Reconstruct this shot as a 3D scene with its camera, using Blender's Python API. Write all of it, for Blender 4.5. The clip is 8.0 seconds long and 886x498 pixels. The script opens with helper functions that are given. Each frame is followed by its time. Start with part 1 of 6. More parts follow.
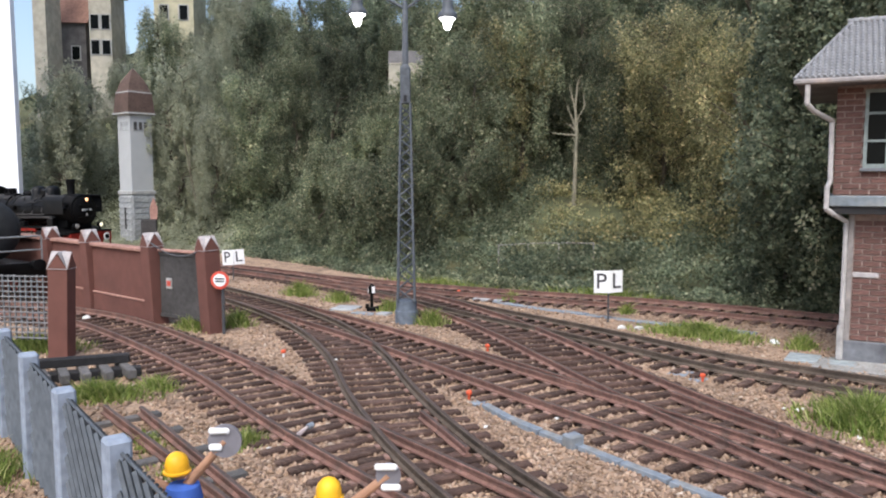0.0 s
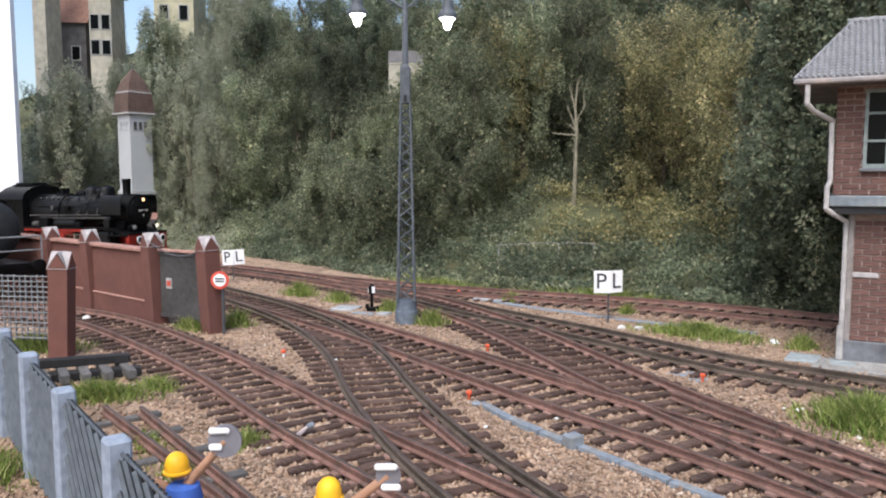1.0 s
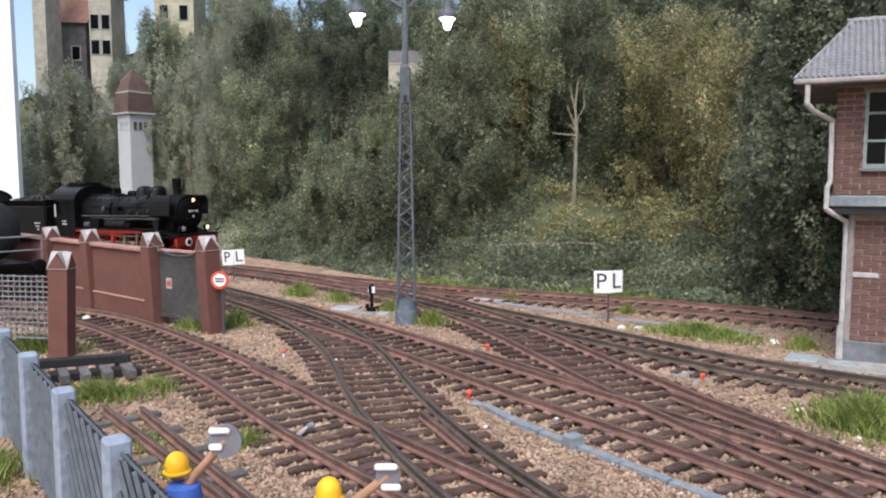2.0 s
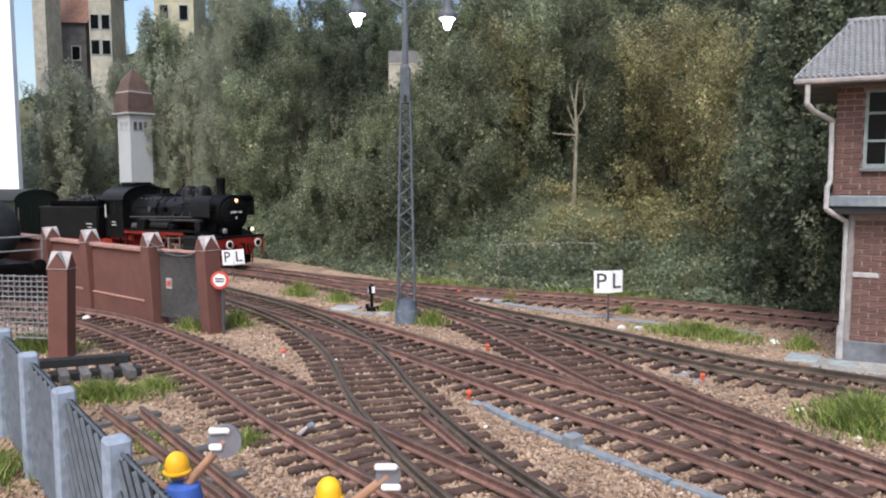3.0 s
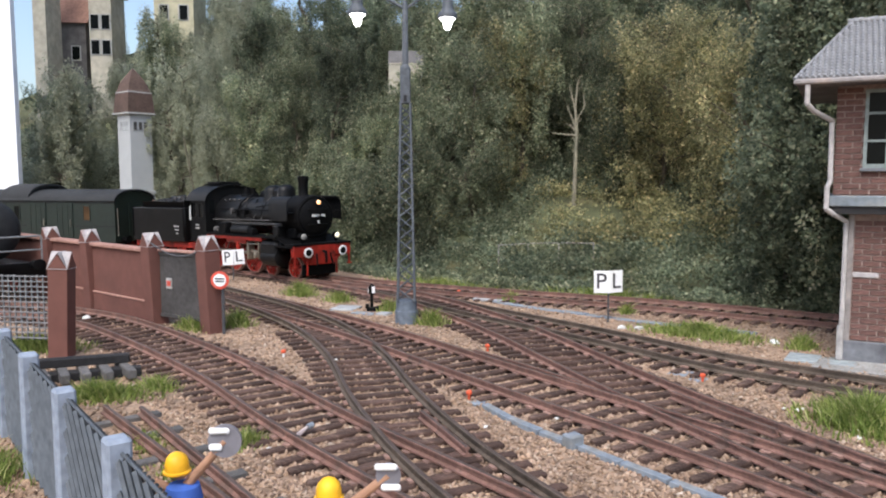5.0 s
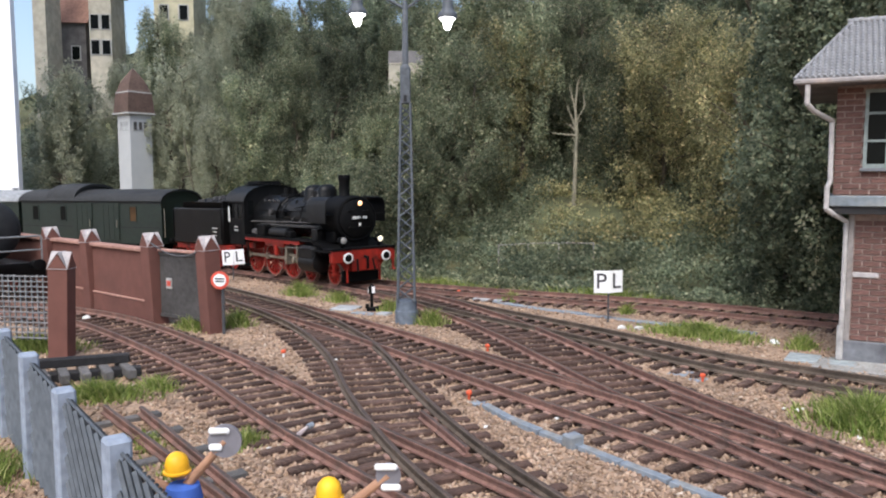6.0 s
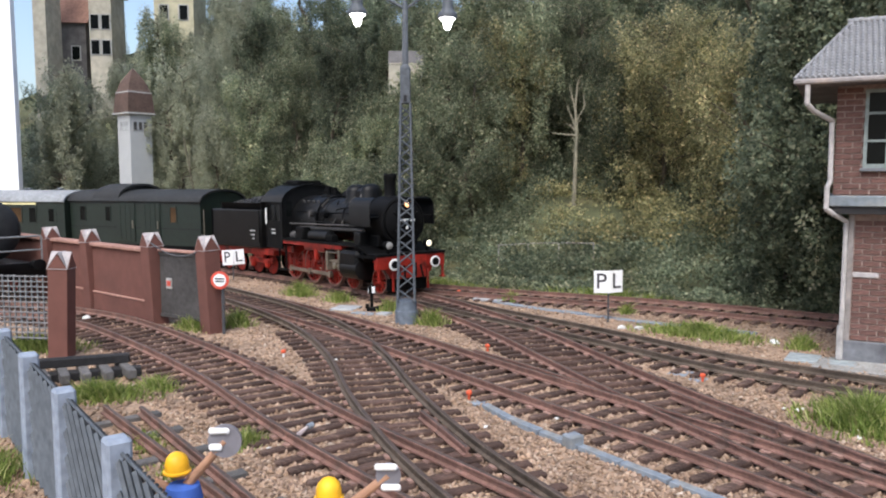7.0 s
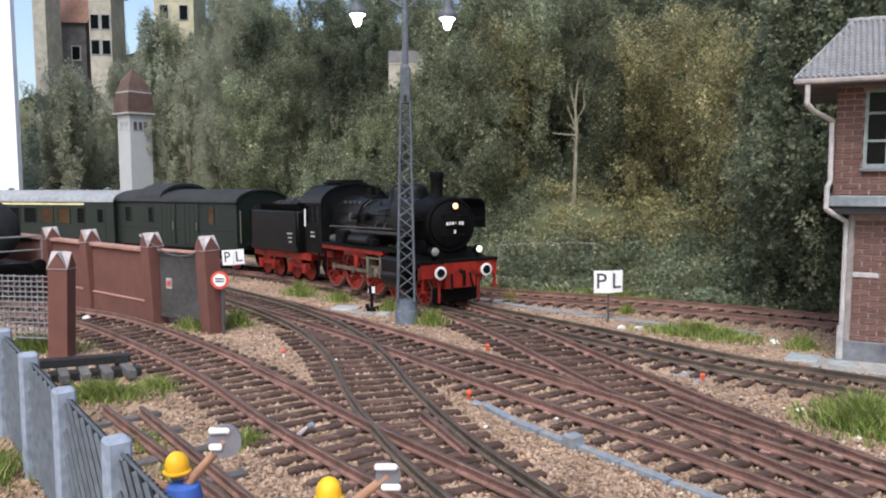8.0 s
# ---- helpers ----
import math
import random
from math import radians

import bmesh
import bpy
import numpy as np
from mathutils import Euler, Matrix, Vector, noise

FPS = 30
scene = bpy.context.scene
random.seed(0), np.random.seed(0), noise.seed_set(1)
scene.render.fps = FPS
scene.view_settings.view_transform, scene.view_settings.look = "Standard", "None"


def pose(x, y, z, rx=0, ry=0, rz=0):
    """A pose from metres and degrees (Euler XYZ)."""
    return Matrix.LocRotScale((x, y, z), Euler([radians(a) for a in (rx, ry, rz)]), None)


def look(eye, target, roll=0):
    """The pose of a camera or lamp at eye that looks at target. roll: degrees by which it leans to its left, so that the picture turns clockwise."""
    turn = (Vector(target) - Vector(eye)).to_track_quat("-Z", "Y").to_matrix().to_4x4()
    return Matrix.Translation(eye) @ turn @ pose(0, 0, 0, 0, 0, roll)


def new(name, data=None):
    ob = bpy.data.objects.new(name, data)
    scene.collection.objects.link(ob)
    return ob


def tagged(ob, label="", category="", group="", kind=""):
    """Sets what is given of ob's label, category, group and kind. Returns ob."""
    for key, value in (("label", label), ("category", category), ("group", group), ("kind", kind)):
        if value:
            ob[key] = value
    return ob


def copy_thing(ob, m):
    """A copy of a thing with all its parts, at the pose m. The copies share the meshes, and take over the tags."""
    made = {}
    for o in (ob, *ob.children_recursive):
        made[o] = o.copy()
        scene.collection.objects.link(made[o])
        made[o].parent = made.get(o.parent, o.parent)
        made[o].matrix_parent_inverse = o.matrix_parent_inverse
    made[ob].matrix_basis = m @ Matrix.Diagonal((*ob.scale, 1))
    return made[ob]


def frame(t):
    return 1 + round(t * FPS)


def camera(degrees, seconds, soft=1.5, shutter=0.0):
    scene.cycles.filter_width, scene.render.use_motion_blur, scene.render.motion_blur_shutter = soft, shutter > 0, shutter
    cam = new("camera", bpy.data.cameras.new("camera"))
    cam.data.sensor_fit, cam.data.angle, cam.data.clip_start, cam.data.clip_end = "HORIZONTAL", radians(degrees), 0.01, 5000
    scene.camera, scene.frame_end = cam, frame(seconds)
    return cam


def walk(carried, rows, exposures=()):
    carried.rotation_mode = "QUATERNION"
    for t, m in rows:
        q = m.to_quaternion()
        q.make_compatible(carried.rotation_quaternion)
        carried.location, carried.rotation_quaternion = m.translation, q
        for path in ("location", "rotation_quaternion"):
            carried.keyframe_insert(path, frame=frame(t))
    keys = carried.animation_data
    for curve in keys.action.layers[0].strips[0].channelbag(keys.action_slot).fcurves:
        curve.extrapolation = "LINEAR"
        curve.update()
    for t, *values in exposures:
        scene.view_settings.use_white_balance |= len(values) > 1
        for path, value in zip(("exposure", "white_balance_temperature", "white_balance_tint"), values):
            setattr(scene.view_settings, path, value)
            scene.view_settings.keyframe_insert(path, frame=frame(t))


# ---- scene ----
# A model railway at 1:87. All numbers below are metres of the full-size prototype; K brings them to model size.
K = 1 / 87
cam = camera(60.3, 8.0, soft=2.0)
EYE = pose(0, 0, 4.4 * K, 90 - 5.374, 0, 0)
walk(cam, [(0.0, EYE), (8.0, EYE)], exposures=[(0.0, 0.74), (8.0, 0.74)])

# ---- light: a bright hall, soft and cool from above ----
world = bpy.data.worlds.new("world")
scene.world = world
world.use_nodes = True
wn = world.node_tree.nodes
sky = wn.new("ShaderNodeTexSky")
sky.sky_type, sky.sun_disc = "NISHITA", False
sky.sun_elevation, sky.sun_rotation = radians(55), radians(196)
sky.air_density, sky.dust_density = 1.0, 3.0
world.node_tree.links.new(sky.outputs[0], wn["Background"].inputs[0])
wn["Background"].inputs[1].default_value = 0.15
sun_data = bpy.data.lights.new("sun", "SUN")
sun_data.energy, sun_data.angle, sun_data.color = 1.75, radians(32), (0.94, 0.97, 1.0)
sun = new("sun", sun_data)
sun.matrix_world = look((-0.28, -0.95, 1.42), (0, 0, 0))


# ---- materials ----
def material(name, base, rough=0.8, metal=0.0, var=0.25, scale=40.0, bump=0.15, spots=None, random_ob=0.0, island=0.0, emit=None, fine=0.3, spec=0.3):
    """base colour broken up at two scales; spots: a second colour in worn patches; random_ob/island: brightness spread between pieces"""
    m = bpy.data.materials.new(name)
    m.use_nodes = True
    nt = m.node_tree
    N, L = nt.nodes, nt.links
    b = N["Principled BSDF"]
    b.inputs["Roughness"].default_value, b.inputs["Metallic"].default_value = rough, metal
    b.inputs["Specular IOR Level"].default_value = spec
    tc = N.new("ShaderNodeTexCoord")
    n1, n2 = N.new("ShaderNodeTexNoise"), N.new("ShaderNodeTexNoise")
    for n, s, d in ((n1, scale, 6), (n2, scale * 9, 3)):
        n.inputs["Scale"].default_value, n.inputs["Detail"].default_value = s, d
        L.new(tc.outputs["Object"], n.inputs["Vector"])
    mix = N.new("ShaderNodeMix")
    mix.data_type = "RGBA"
    dark = [c * (1 - var) for c in base]
    light = [min(1, c * (1 + var)) for c in base]
    mix.inputs[6].default_value, mix.inputs[7].default_value = (*dark, 1), (*light, 1)
    ramp = N.new("ShaderNodeMapRange")
    ramp.inputs[1].default_value, ramp.inputs[2].default_value = 0.3, 0.7
    L.new(n1.outputs[0], ramp.inputs[0])
    L.new(ramp.outputs[0], mix.inputs[0])
    col = mix.outputs[2]
    if spots:
        sm = N.new("ShaderNodeMix")
        sm.data_type = "RGBA"
        r2 = N.new("ShaderNodeMapRange")
        r2.inputs[1].default_value, r2.inputs[2].default_value = 0.52, 0.68
        n3 = N.new("ShaderNodeTexNoise")
        n3.inputs["Scale"].default_value, n3.inputs["Detail"].default_value = scale * 2.3, 8
        L.new(tc.outputs["Object"], n3.inputs["Vector"])
        L.new(n3.outputs[0], r2.inputs[0])
        L.new(r2.outputs[0], sm.inputs[0])
        L.new(col, sm.inputs[6])
        sm.inputs[7].default_value = (*spots, 1)
        col = sm.outputs[2]
    hs = N.new("ShaderNodeHueSaturation")
    L.new(col, hs.inputs["Color"])
    val = N.new("ShaderNodeMapRange")
    val.inputs[1].default_value, val.inputs[2].default_value = 0.2, 0.8
    val.inputs[3].default_value, val.inputs[4].default_value = 1 - fine, 1 + fine
    L.new(n2.outputs[0], val.inputs[0])
    v = val.outputs[0]
    for amount, out in ((random_ob, ("ShaderNodeObjectInfo", "Random")), (island, ("ShaderNodeNewGeometry", "Random Per Island"))):
        if amount:
            src = N.new(out[0])
            mr = N.new("ShaderNodeMapRange")
            mr.inputs[3].default_value, mr.inputs[4].default_value = 1 - amount, 1 + amount
            L.new(src.outputs[out[1]], mr.inputs[0])
            mu = N.new("ShaderNodeMath")
            mu.operation = "MULTIPLY"
            L.new(v, mu.inputs[0])
            L.new(mr.outputs[0], mu.inputs[1])
            v = mu.outputs[0]
    L.new(v, hs.inputs["Value"])
    L.new(hs.outputs[0], b.inputs["Base Color"])
    if bump:
        bp = N.new("ShaderNodeBump")
        bp.inputs["Strength"].default_value, bp.inputs["Distance"].default_value = bump, 0.0006
        L.new(n2.outputs[0], bp.inputs["Height"])
        L.new(bp.outputs[0], b.inputs["Normal"])
    if emit:
        b.inputs["Emission Color"].default_value, b.inputs["Emission Strength"].default_value = (*emit[0], 1), emit[1]
    return m


def ramp_material(name, stops, rough=0.9, source="island", scale=60.0, bump=0.2, translucent=0.0, var=0.25, fine=0.3, random_ob=0.0):
    """Pieces that each take a colour out of a ramp, by island or by object."""
    m = material(name, (0.5, 0.5, 0.5), rough=rough, scale=scale, bump=bump, spec=0.2, var=var, fine=fine, random_ob=random_ob)
    N, L = m.node_tree.nodes, m.node_tree.links
    b = N["Principled BSDF"]
    src = N.new("ShaderNodeNewGeometry" if source == "island" else "ShaderNodeObjectInfo")
    cr = N.new("ShaderNodeValToRGB")
    el = cr.color_ramp.elements
    while len(el) < len(stops):
        el.new(0.5)
    for e, (p, c) in zip(el, stops):
        e.position, e.color = p, (*c, 1)
    L.new(src.outputs["Random Per Island" if source == "island" else "Random"], cr.inputs[0])
    mul = N.new("ShaderNodeMix")
    mul.data_type, mul.blend_type = "RGBA", "MULTIPLY"
    mul.inputs[0].default_value = 1.0
    hue = [n for n in N if n.type == "HUE_SAT"][0]
    grey = N.new("ShaderNodeMix")
    grey.data_type, grey.blend_type = "RGBA", "ADD"
    grey.inputs[0].default_value = 1.0
    L.new(hue.outputs[0], grey.inputs[6])
    L.new(hue.outputs[0], grey.inputs[7])
    L.new(grey.outputs[2], mul.inputs[6])
    L.new(cr.outputs[0], mul.inputs[7])
    L.new(mul.outputs[2], b.inputs["Base Color"])
    if translucent:
        tr, mx = N.new("ShaderNodeBsdfTranslucent"), N.new("ShaderNodeMixShader")
        mx.inputs[0].default_value = translucent
        L.new(mul.outputs[2], tr.inputs["Color"])
        L.new(b.outputs[0], mx.inputs[1])
        L.new(tr.outputs[0], mx.inputs[2])
        L.new(mx.outputs[0], N["Material Output"].inputs["Surface"])
    return m


M = {}
M["ground"] = material("sandy_ballast", (0.31, 0.215, 0.15), 0.95, scale=90, var=0.3, spots=(0.17, 0.115, 0.08), bump=0.6, fine=0.45)
M["stone"] = ramp_material("ballast_stone", [(0, (0.16, 0.10, 0.068)), (0.3, (0.32, 0.215, 0.145)), (0.65, (0.36, 0.25, 0.172)), (0.95, (0.40, 0.29, 0.21)), (1, (0.50, 0.42, 0.34))])
M["rail"] = material("rusty_rail", (0.19, 0.105, 0.084), 0.7, scale=120, var=0.3, spots=(0.13, 0.085, 0.07), bump=0.2)
M["rail_dark"] = material("oily_dark_rail", (0.105, 0.080, 0.062), 0.65, scale=120, var=0.35, spots=(0.07, 0.055, 0.042), bump=0.2)
M["railtop"] = material("worn_rail_head", (0.105, 0.075, 0.062), 0.5, scale=160, var=0.3, bump=0.1, metal=0.3)
M["sleeper"] = material("brown_sleeper", (0.078, 0.047, 0.037), 0.85, scale=160, var=0.4, spots=(0.13, 0.085, 0.065), bump=0.5, random_ob=0.3)
M["black"] = material("satin_black_paint", (0.0042, 0.0042, 0.0045), 0.42, scale=60, var=0.4, bump=0.08, spec=0.20, spots=(0.0075, 0.0072, 0.007))
M["black2"] = material("matt_black_paint", (0.0038, 0.0038, 0.0041), 0.6, scale=60, var=0.4, bump=0.1, spec=0.10, spots=(0.0065, 0.0062, 0.006))
M["red"] = material("loco_red_paint", (0.26, 0.017, 0.010), 0.5, scale=70, var=0.35, bump=0.06, spots=(0.07, 0.010, 0.007))
M["steel"] = material("bright_steel", (0.31, 0.275, 0.225), 0.35, metal=0.7, scale=90, bump=0.05)
M["white"] = material("white_paint", (0.72, 0.72, 0.70), 0.6, scale=40, var=0.06, bump=0.05, fine=0.08)
M["glow_warm"] = material("warm_lamp_glow", (0.9, 0.8, 0.6), 0.4, emit=((1.0, 0.88, 0.68), 0.45))
M["glow_hot"] = material("hot_lamp_glow", (0.9, 0.75, 0.5), 0.4, emit=((1.0, 0.45, 0.18), 1.3))
M["white_dull"] = material("dull_white_lettering", (0.36, 0.36, 0.345), 0.7, var=0.1, bump=0)
M["coal"] = material("black_coal", (0.016, 0.015, 0.015), 0.45, scale=200, var=0.4, bump=0.3, island=0.5)
M["glass_dark"] = material("dim_window_glass", (0.006, 0.007, 0.007), 0.2, var=0.1, bump=0, spec=0.08)
M["glass_warm"] = material("warm_dim_window", (0.06, 0.034, 0.017), 0.15, var=0.4, bump=0, scale=120)
M["wire"] = material("pale_grey_wire", (0.19, 0.195, 0.20), 0.6, var=0.2, bump=0.05)
M["mast_base"] = material("blue_grey_base_paint", (0.115, 0.135, 0.165), 0.6, scale=60, var=0.2, bump=0.1)
M["glow_lamp"] = material("lamp_glass_glow", (0.95, 0.95, 0.95), 0.4, bump=0, emit=((1.0, 0.97, 0.95), 8.0))
M["sign_white"] = material("sign_white", (0.80, 0.80, 0.80), 0.5, var=0.04, bump=0.02, fine=0.05)
M["slate_dark"] = material("roof_underlay", (0.13, 0.13, 0.14), 0.9, var=0.2)
M["zinc_pale"] = material("pale_zinc_pipe", (0.42, 0.395, 0.38), 0.55, var=0.15, bump=0.08)
M["plaster"] = material("cream_plaster", (0.45, 0.415, 0.335), 0.9, scale=12, var=0.2, bump=0.15, spots=(0.34, 0.315, 0.26))
M["plaster_yellow"] = material("pale_yellow_plaster", (0.44, 0.405, 0.28), 0.9, scale=12, var=0.12, bump=0.1)
M["roof_red"] = material("red_tile_roof_far", (0.25, 0.14, 0.105), 0.9, scale=30, var=0.25, bump=0.3)
M["board"] = material("white_board", (0.85, 0.86, 0.90), 0.7, scale=4, var=0.03, bump=0.0, fine=0.02)
M["lead_pale"] = material("pale_blue_grey_slab", (0.27, 0.30, 0.305), 0.8, scale=50, var=0.15, bump=0.2)
M["gravel_pale"] = material("pale_grey_gravel", (0.28, 0.272, 0.255), 0.95, scale=120, var=0.3, bump=0.6, fine=0.4)
M["stone_dark"] = ramp_material("brown_ballast_stone", [(0, (0.14, 0.093, 0.070)), (0.5, (0.27, 0.188, 0.138)), (0.85, (0.35, 0.25, 0.183)), (1, (0.42, 0.33, 0.255))])
M["chair"] = material("pinkish_rust_chair", (0.25, 0.155, 0.125), 0.85, scale=120, var=0.3, bump=0.2, island=0.25)
M["lens"] = material("pale_lamp_glass", (0.30, 0.295, 0.28), 0.2, var=0.3, bump=0)
M["green"] = material("dark_green_coach_paint", (0.008, 0.0155, 0.011), 0.5, scale=50, var=0.15, bump=0.05, spec=0.5)
M["roofdark"] = material("dark_grey_roof", (0.022, 0.023, 0.024), 0.7, scale=50, var=0.2, bump=0.1)
M["roofgrey"] = material("pale_grey_roof", (0.24, 0.25, 0.26), 0.6, scale=50, var=0.15, bump=0.08)
M["cream"] = material("cream_stripe", (0.72, 0.66, 0.36), 0.5, var=0.08, bump=0)
M["wall"] = material("red_brown_wall_paint", (0.145, 0.063, 0.050), 0.85, scale=25, var=0.12, spots=(0.122, 0.055, 0.044), bump=0.2, fine=0.15)
M["coping"] = material("pale_red_coping", (0.36, 0.20, 0.16), 0.85, scale=60, var=0.2, bump=0.3)
M["cap"] = material("grey_white_stone_cap", (0.40, 0.37, 0.365), 0.85, scale=80, var=0.2, spots=(0.34, 0.26, 0.25), bump=0.25)
M["gate"] = material("dark_grey_gate", (0.060, 0.056, 0.054), 0.75, scale=70, var=0.25, bump=0.2)
M["mast"] = material("slate_grey_mast_paint", (0.085, 0.095, 0.108), 0.55, scale=90, var=0.15, bump=0.08)
M["concrete"] = material("pale_concrete", (0.32, 0.33, 0.335), 0.9, scale=70, var=0.2, spots=(0.30, 0.30, 0.29), bump=0.3)
M["duct"] = material("blue_grey_cable_duct", (0.19, 0.22, 0.255), 0.8, scale=70, var=0.25, spots=(0.20, 0.20, 0.19), bump=0.2)
M["fence"] = material("blue_grey_concrete_post", (0.26, 0.30, 0.365), 0.85, scale=60, var=0.2, spots=(0.20, 0.23, 0.27), bump=0.3)
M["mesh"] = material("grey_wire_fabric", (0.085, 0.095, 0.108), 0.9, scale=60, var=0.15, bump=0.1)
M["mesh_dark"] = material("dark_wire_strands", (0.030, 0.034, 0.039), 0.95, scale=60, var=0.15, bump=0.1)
M["brick"] = material("red_brick", (0.135, 0.070, 0.058), 0.85, scale=90, var=0.25, random_ob=0.18, bump=0.4, spots=(0.175, 0.102, 0.087))
M["mortar"] = material("pale_pink_mortar", (0.30, 0.23, 0.205), 0.95, scale=120, var=0.15, bump=0.3)
M["slate"] = material("grey_roof_tile", (0.25, 0.25, 0.255), 0.8, scale=90, var=0.2, random_ob=0.12, bump=0.25)
M["zinc"] = material("weathered_zinc", (0.27, 0.245, 0.235), 0.6, scale=60, var=0.2, bump=0.1, spots=(0.34, 0.28, 0.25))
M["lead"] = material("blue_grey_lead", (0.17, 0.195, 0.215), 0.6, scale=60, var=0.35, bump=0.15, spots=(0.28, 0.29, 0.29))
M["frame"] = material("pale_green_window_frame", (0.21, 0.245, 0.235), 0.6, scale=60, var=0.15, bump=0.1)
M["plinth"] = material("grey_stone_plinth", (0.17, 0.175, 0.19), 0.85, scale=60, var=0.35, bump=0.4, spots=(0.10, 0.10, 0.11))
M["tower"] = material("pale_grey_render", (0.40, 0.41, 0.41), 0.85, scale=12, var=0.05, bump=0.05, fine=0.06)
M["tower_stone"] = material("grey_ashlar", (0.30, 0.31, 0.31), 0.9, scale=60, var=0.15, bump=0.2, random_ob=0.15)
M["tower_roof"] = material("brown_red_tile_roof", (0.095, 0.062, 0.050), 0.85, scale=80, var=0.25, bump=0.3)
M["dark"] = material("dark_opening", (0.012, 0.012, 0.013), 0.5, bump=0)
M["orange"] = material("orange_marker_paint", (0.60, 0.10, 0.045), 0.6, var=0.15, bump=0.05)
M["signred"] = material("sign_red", (0.60, 0.09, 0.06), 0.55, var=0.1, bump=0.02)
M["letter"] = material("dark_sign_lettering", (0.07, 0.07, 0.075), 0.6, bump=0)
M["yellow"] = material("yellow_helmet", (0.80, 0.42, 0.02), 0.45, var=0.08, bump=0.02)
M["blue"] = material("blue_overalls", (0.05, 0.12, 0.42), 0.8, var=0.2, bump=0.1)
M["skin"] = material("painted_flesh", (0.38, 0.21, 0.13), 0.7, var=0.1, bump=0.05)
M["greydisc"] = material("grey_disc_paint", (0.20, 0.19, 0.21), 0.6, var=0.1, bump=0.03)
M["timber"] = material("black_tarred_timber", (0.020, 0.019, 0.020), 0.7, scale=90, var=0.4, bump=0.35)
M["timber_grey"] = material("grey_weathered_timber", (0.115, 0.108, 0.104), 0.8, scale=90, var=0.3, bump=0.35)
M["bark"] = material("grey_brown_bark", (0.10, 0.080, 0.058), 0.9, scale=70, var=0.35, bump=0.5)
M["birch"] = material("pale_dead_wood", (0.22, 0.20, 0.145), 0.9, scale=70, var=0.3, bump=0.4)
M["grass"] = ramp_material("grass_tuft", [(0, (0.10, 0.15, 0.035)), (0.4, (0.21, 0.275, 0.07)), (0.75, (0.33, 0.375, 0.11)), (1, (0.46, 0.43, 0.22))], translucent=0.4)
LEAF = {
    "mid": [(0, (0.026, 0.043, 0.016)), (0.5, (0.050, 0.075, 0.027)), (0.85, (0.078, 0.105, 0.038)), (1, (0.135, 0.15, 0.06))],
    "dark": [(0, (0.018, 0.032, 0.014)), (0.5, (0.034, 0.054, 0.021)), (0.85, (0.054, 0.078, 0.030)), (1, (0.09, 0.11, 0.045))],
    "yellow": [(0, (0.042, 0.052, 0.013)), (0.5, (0.073, 0.088, 0.022)), (0.85, (0.11, 0.122, 0.030)), (1, (0.19, 0.175, 0.045))],
    # haze over the left of the hill is put into this leaf colour
    "pale": [(0, (0.069, 0.094, 0.043)), (0.5, (0.083, 0.111, 0.051)), (1, (0.105, 0.132, 0.060))],
}


def leaf_tone(c):
    """Greyed and brightened, slightly olive leaves."""
    g = sum(c) / 3
    return tuple(4.1 * (v * 0.68 + g * 0.32) * w for v, w in zip(c, (1.15, 0.97, 1.20)))


for key, stops in LEAF.items():
    # pale leaves vary less, to imitate the low contrast of haze
    M["leaf_" + key] = ramp_material("leaves_" + key, [(p, leaf_tone(c)) for p, c in stops], rough=0.75, bump=0, translucent=0.6, scale=45, var=0.25 if key == "pale" else 0.55, fine=0.12, random_ob=0.12 if key == "pale" else 0.38)
M["hill"] = material("hillside_soil", (0.075, 0.08, 0.04), 0.95, scale=25, var=0.45, spots=(0.11, 0.10, 0.05), bump=0.6, fine=0.4)


# ---- building helpers ----
def thing(name, x, y, z, rz=0.0, label="", category="", group="", kind=""):
    e = new(name)
    e.empty_display_size = 0.005
    e.matrix_basis = pose(x * K, y * K, z * K, 0, 0, rz)
    return tagged(e, label, category, group, kind)


def finish(bm, name, mat, angle=35):
    me = bpy.data.meshes.new(name)
    bmesh.ops.recalc_face_normals(bm, faces=bm.faces)
    bm.transform(Matrix.Diagonal((K, K, K, 1)))
    bm.to_mesh(me)
    bm.free()
    me.polygons.foreach_set("use_smooth", [True] * len(me.polygons))
    me.set_sharp_from_angle(angle=radians(angle))
    for m in (mat if isinstance(mat, (list, tuple)) else [mat]):
        me.materials.append(m)
    return me


def part(name, bm, mat, parent=None, label="", at=None):
    """Links a bmesh, in prototype metres, as one mesh object under a thing or part."""
    ob = new(name, finish(bm, name, mat))
    ob.parent = parent
    if at:
        ob.matrix_basis = pose(at[0] * K, at[1] * K, at[2] * K, *at[3:])
    return tagged(ob, label)


def again(ob, m, parent=None):
    """Another object on the same mesh, at a pose in prototype metres."""
    o = new(ob.name.split(".")[0], ob.data)
    o.parent = parent if parent else ob.parent
    m = m.copy()
    m.translation = m.translation * K
    o.matrix_basis = m
    return o


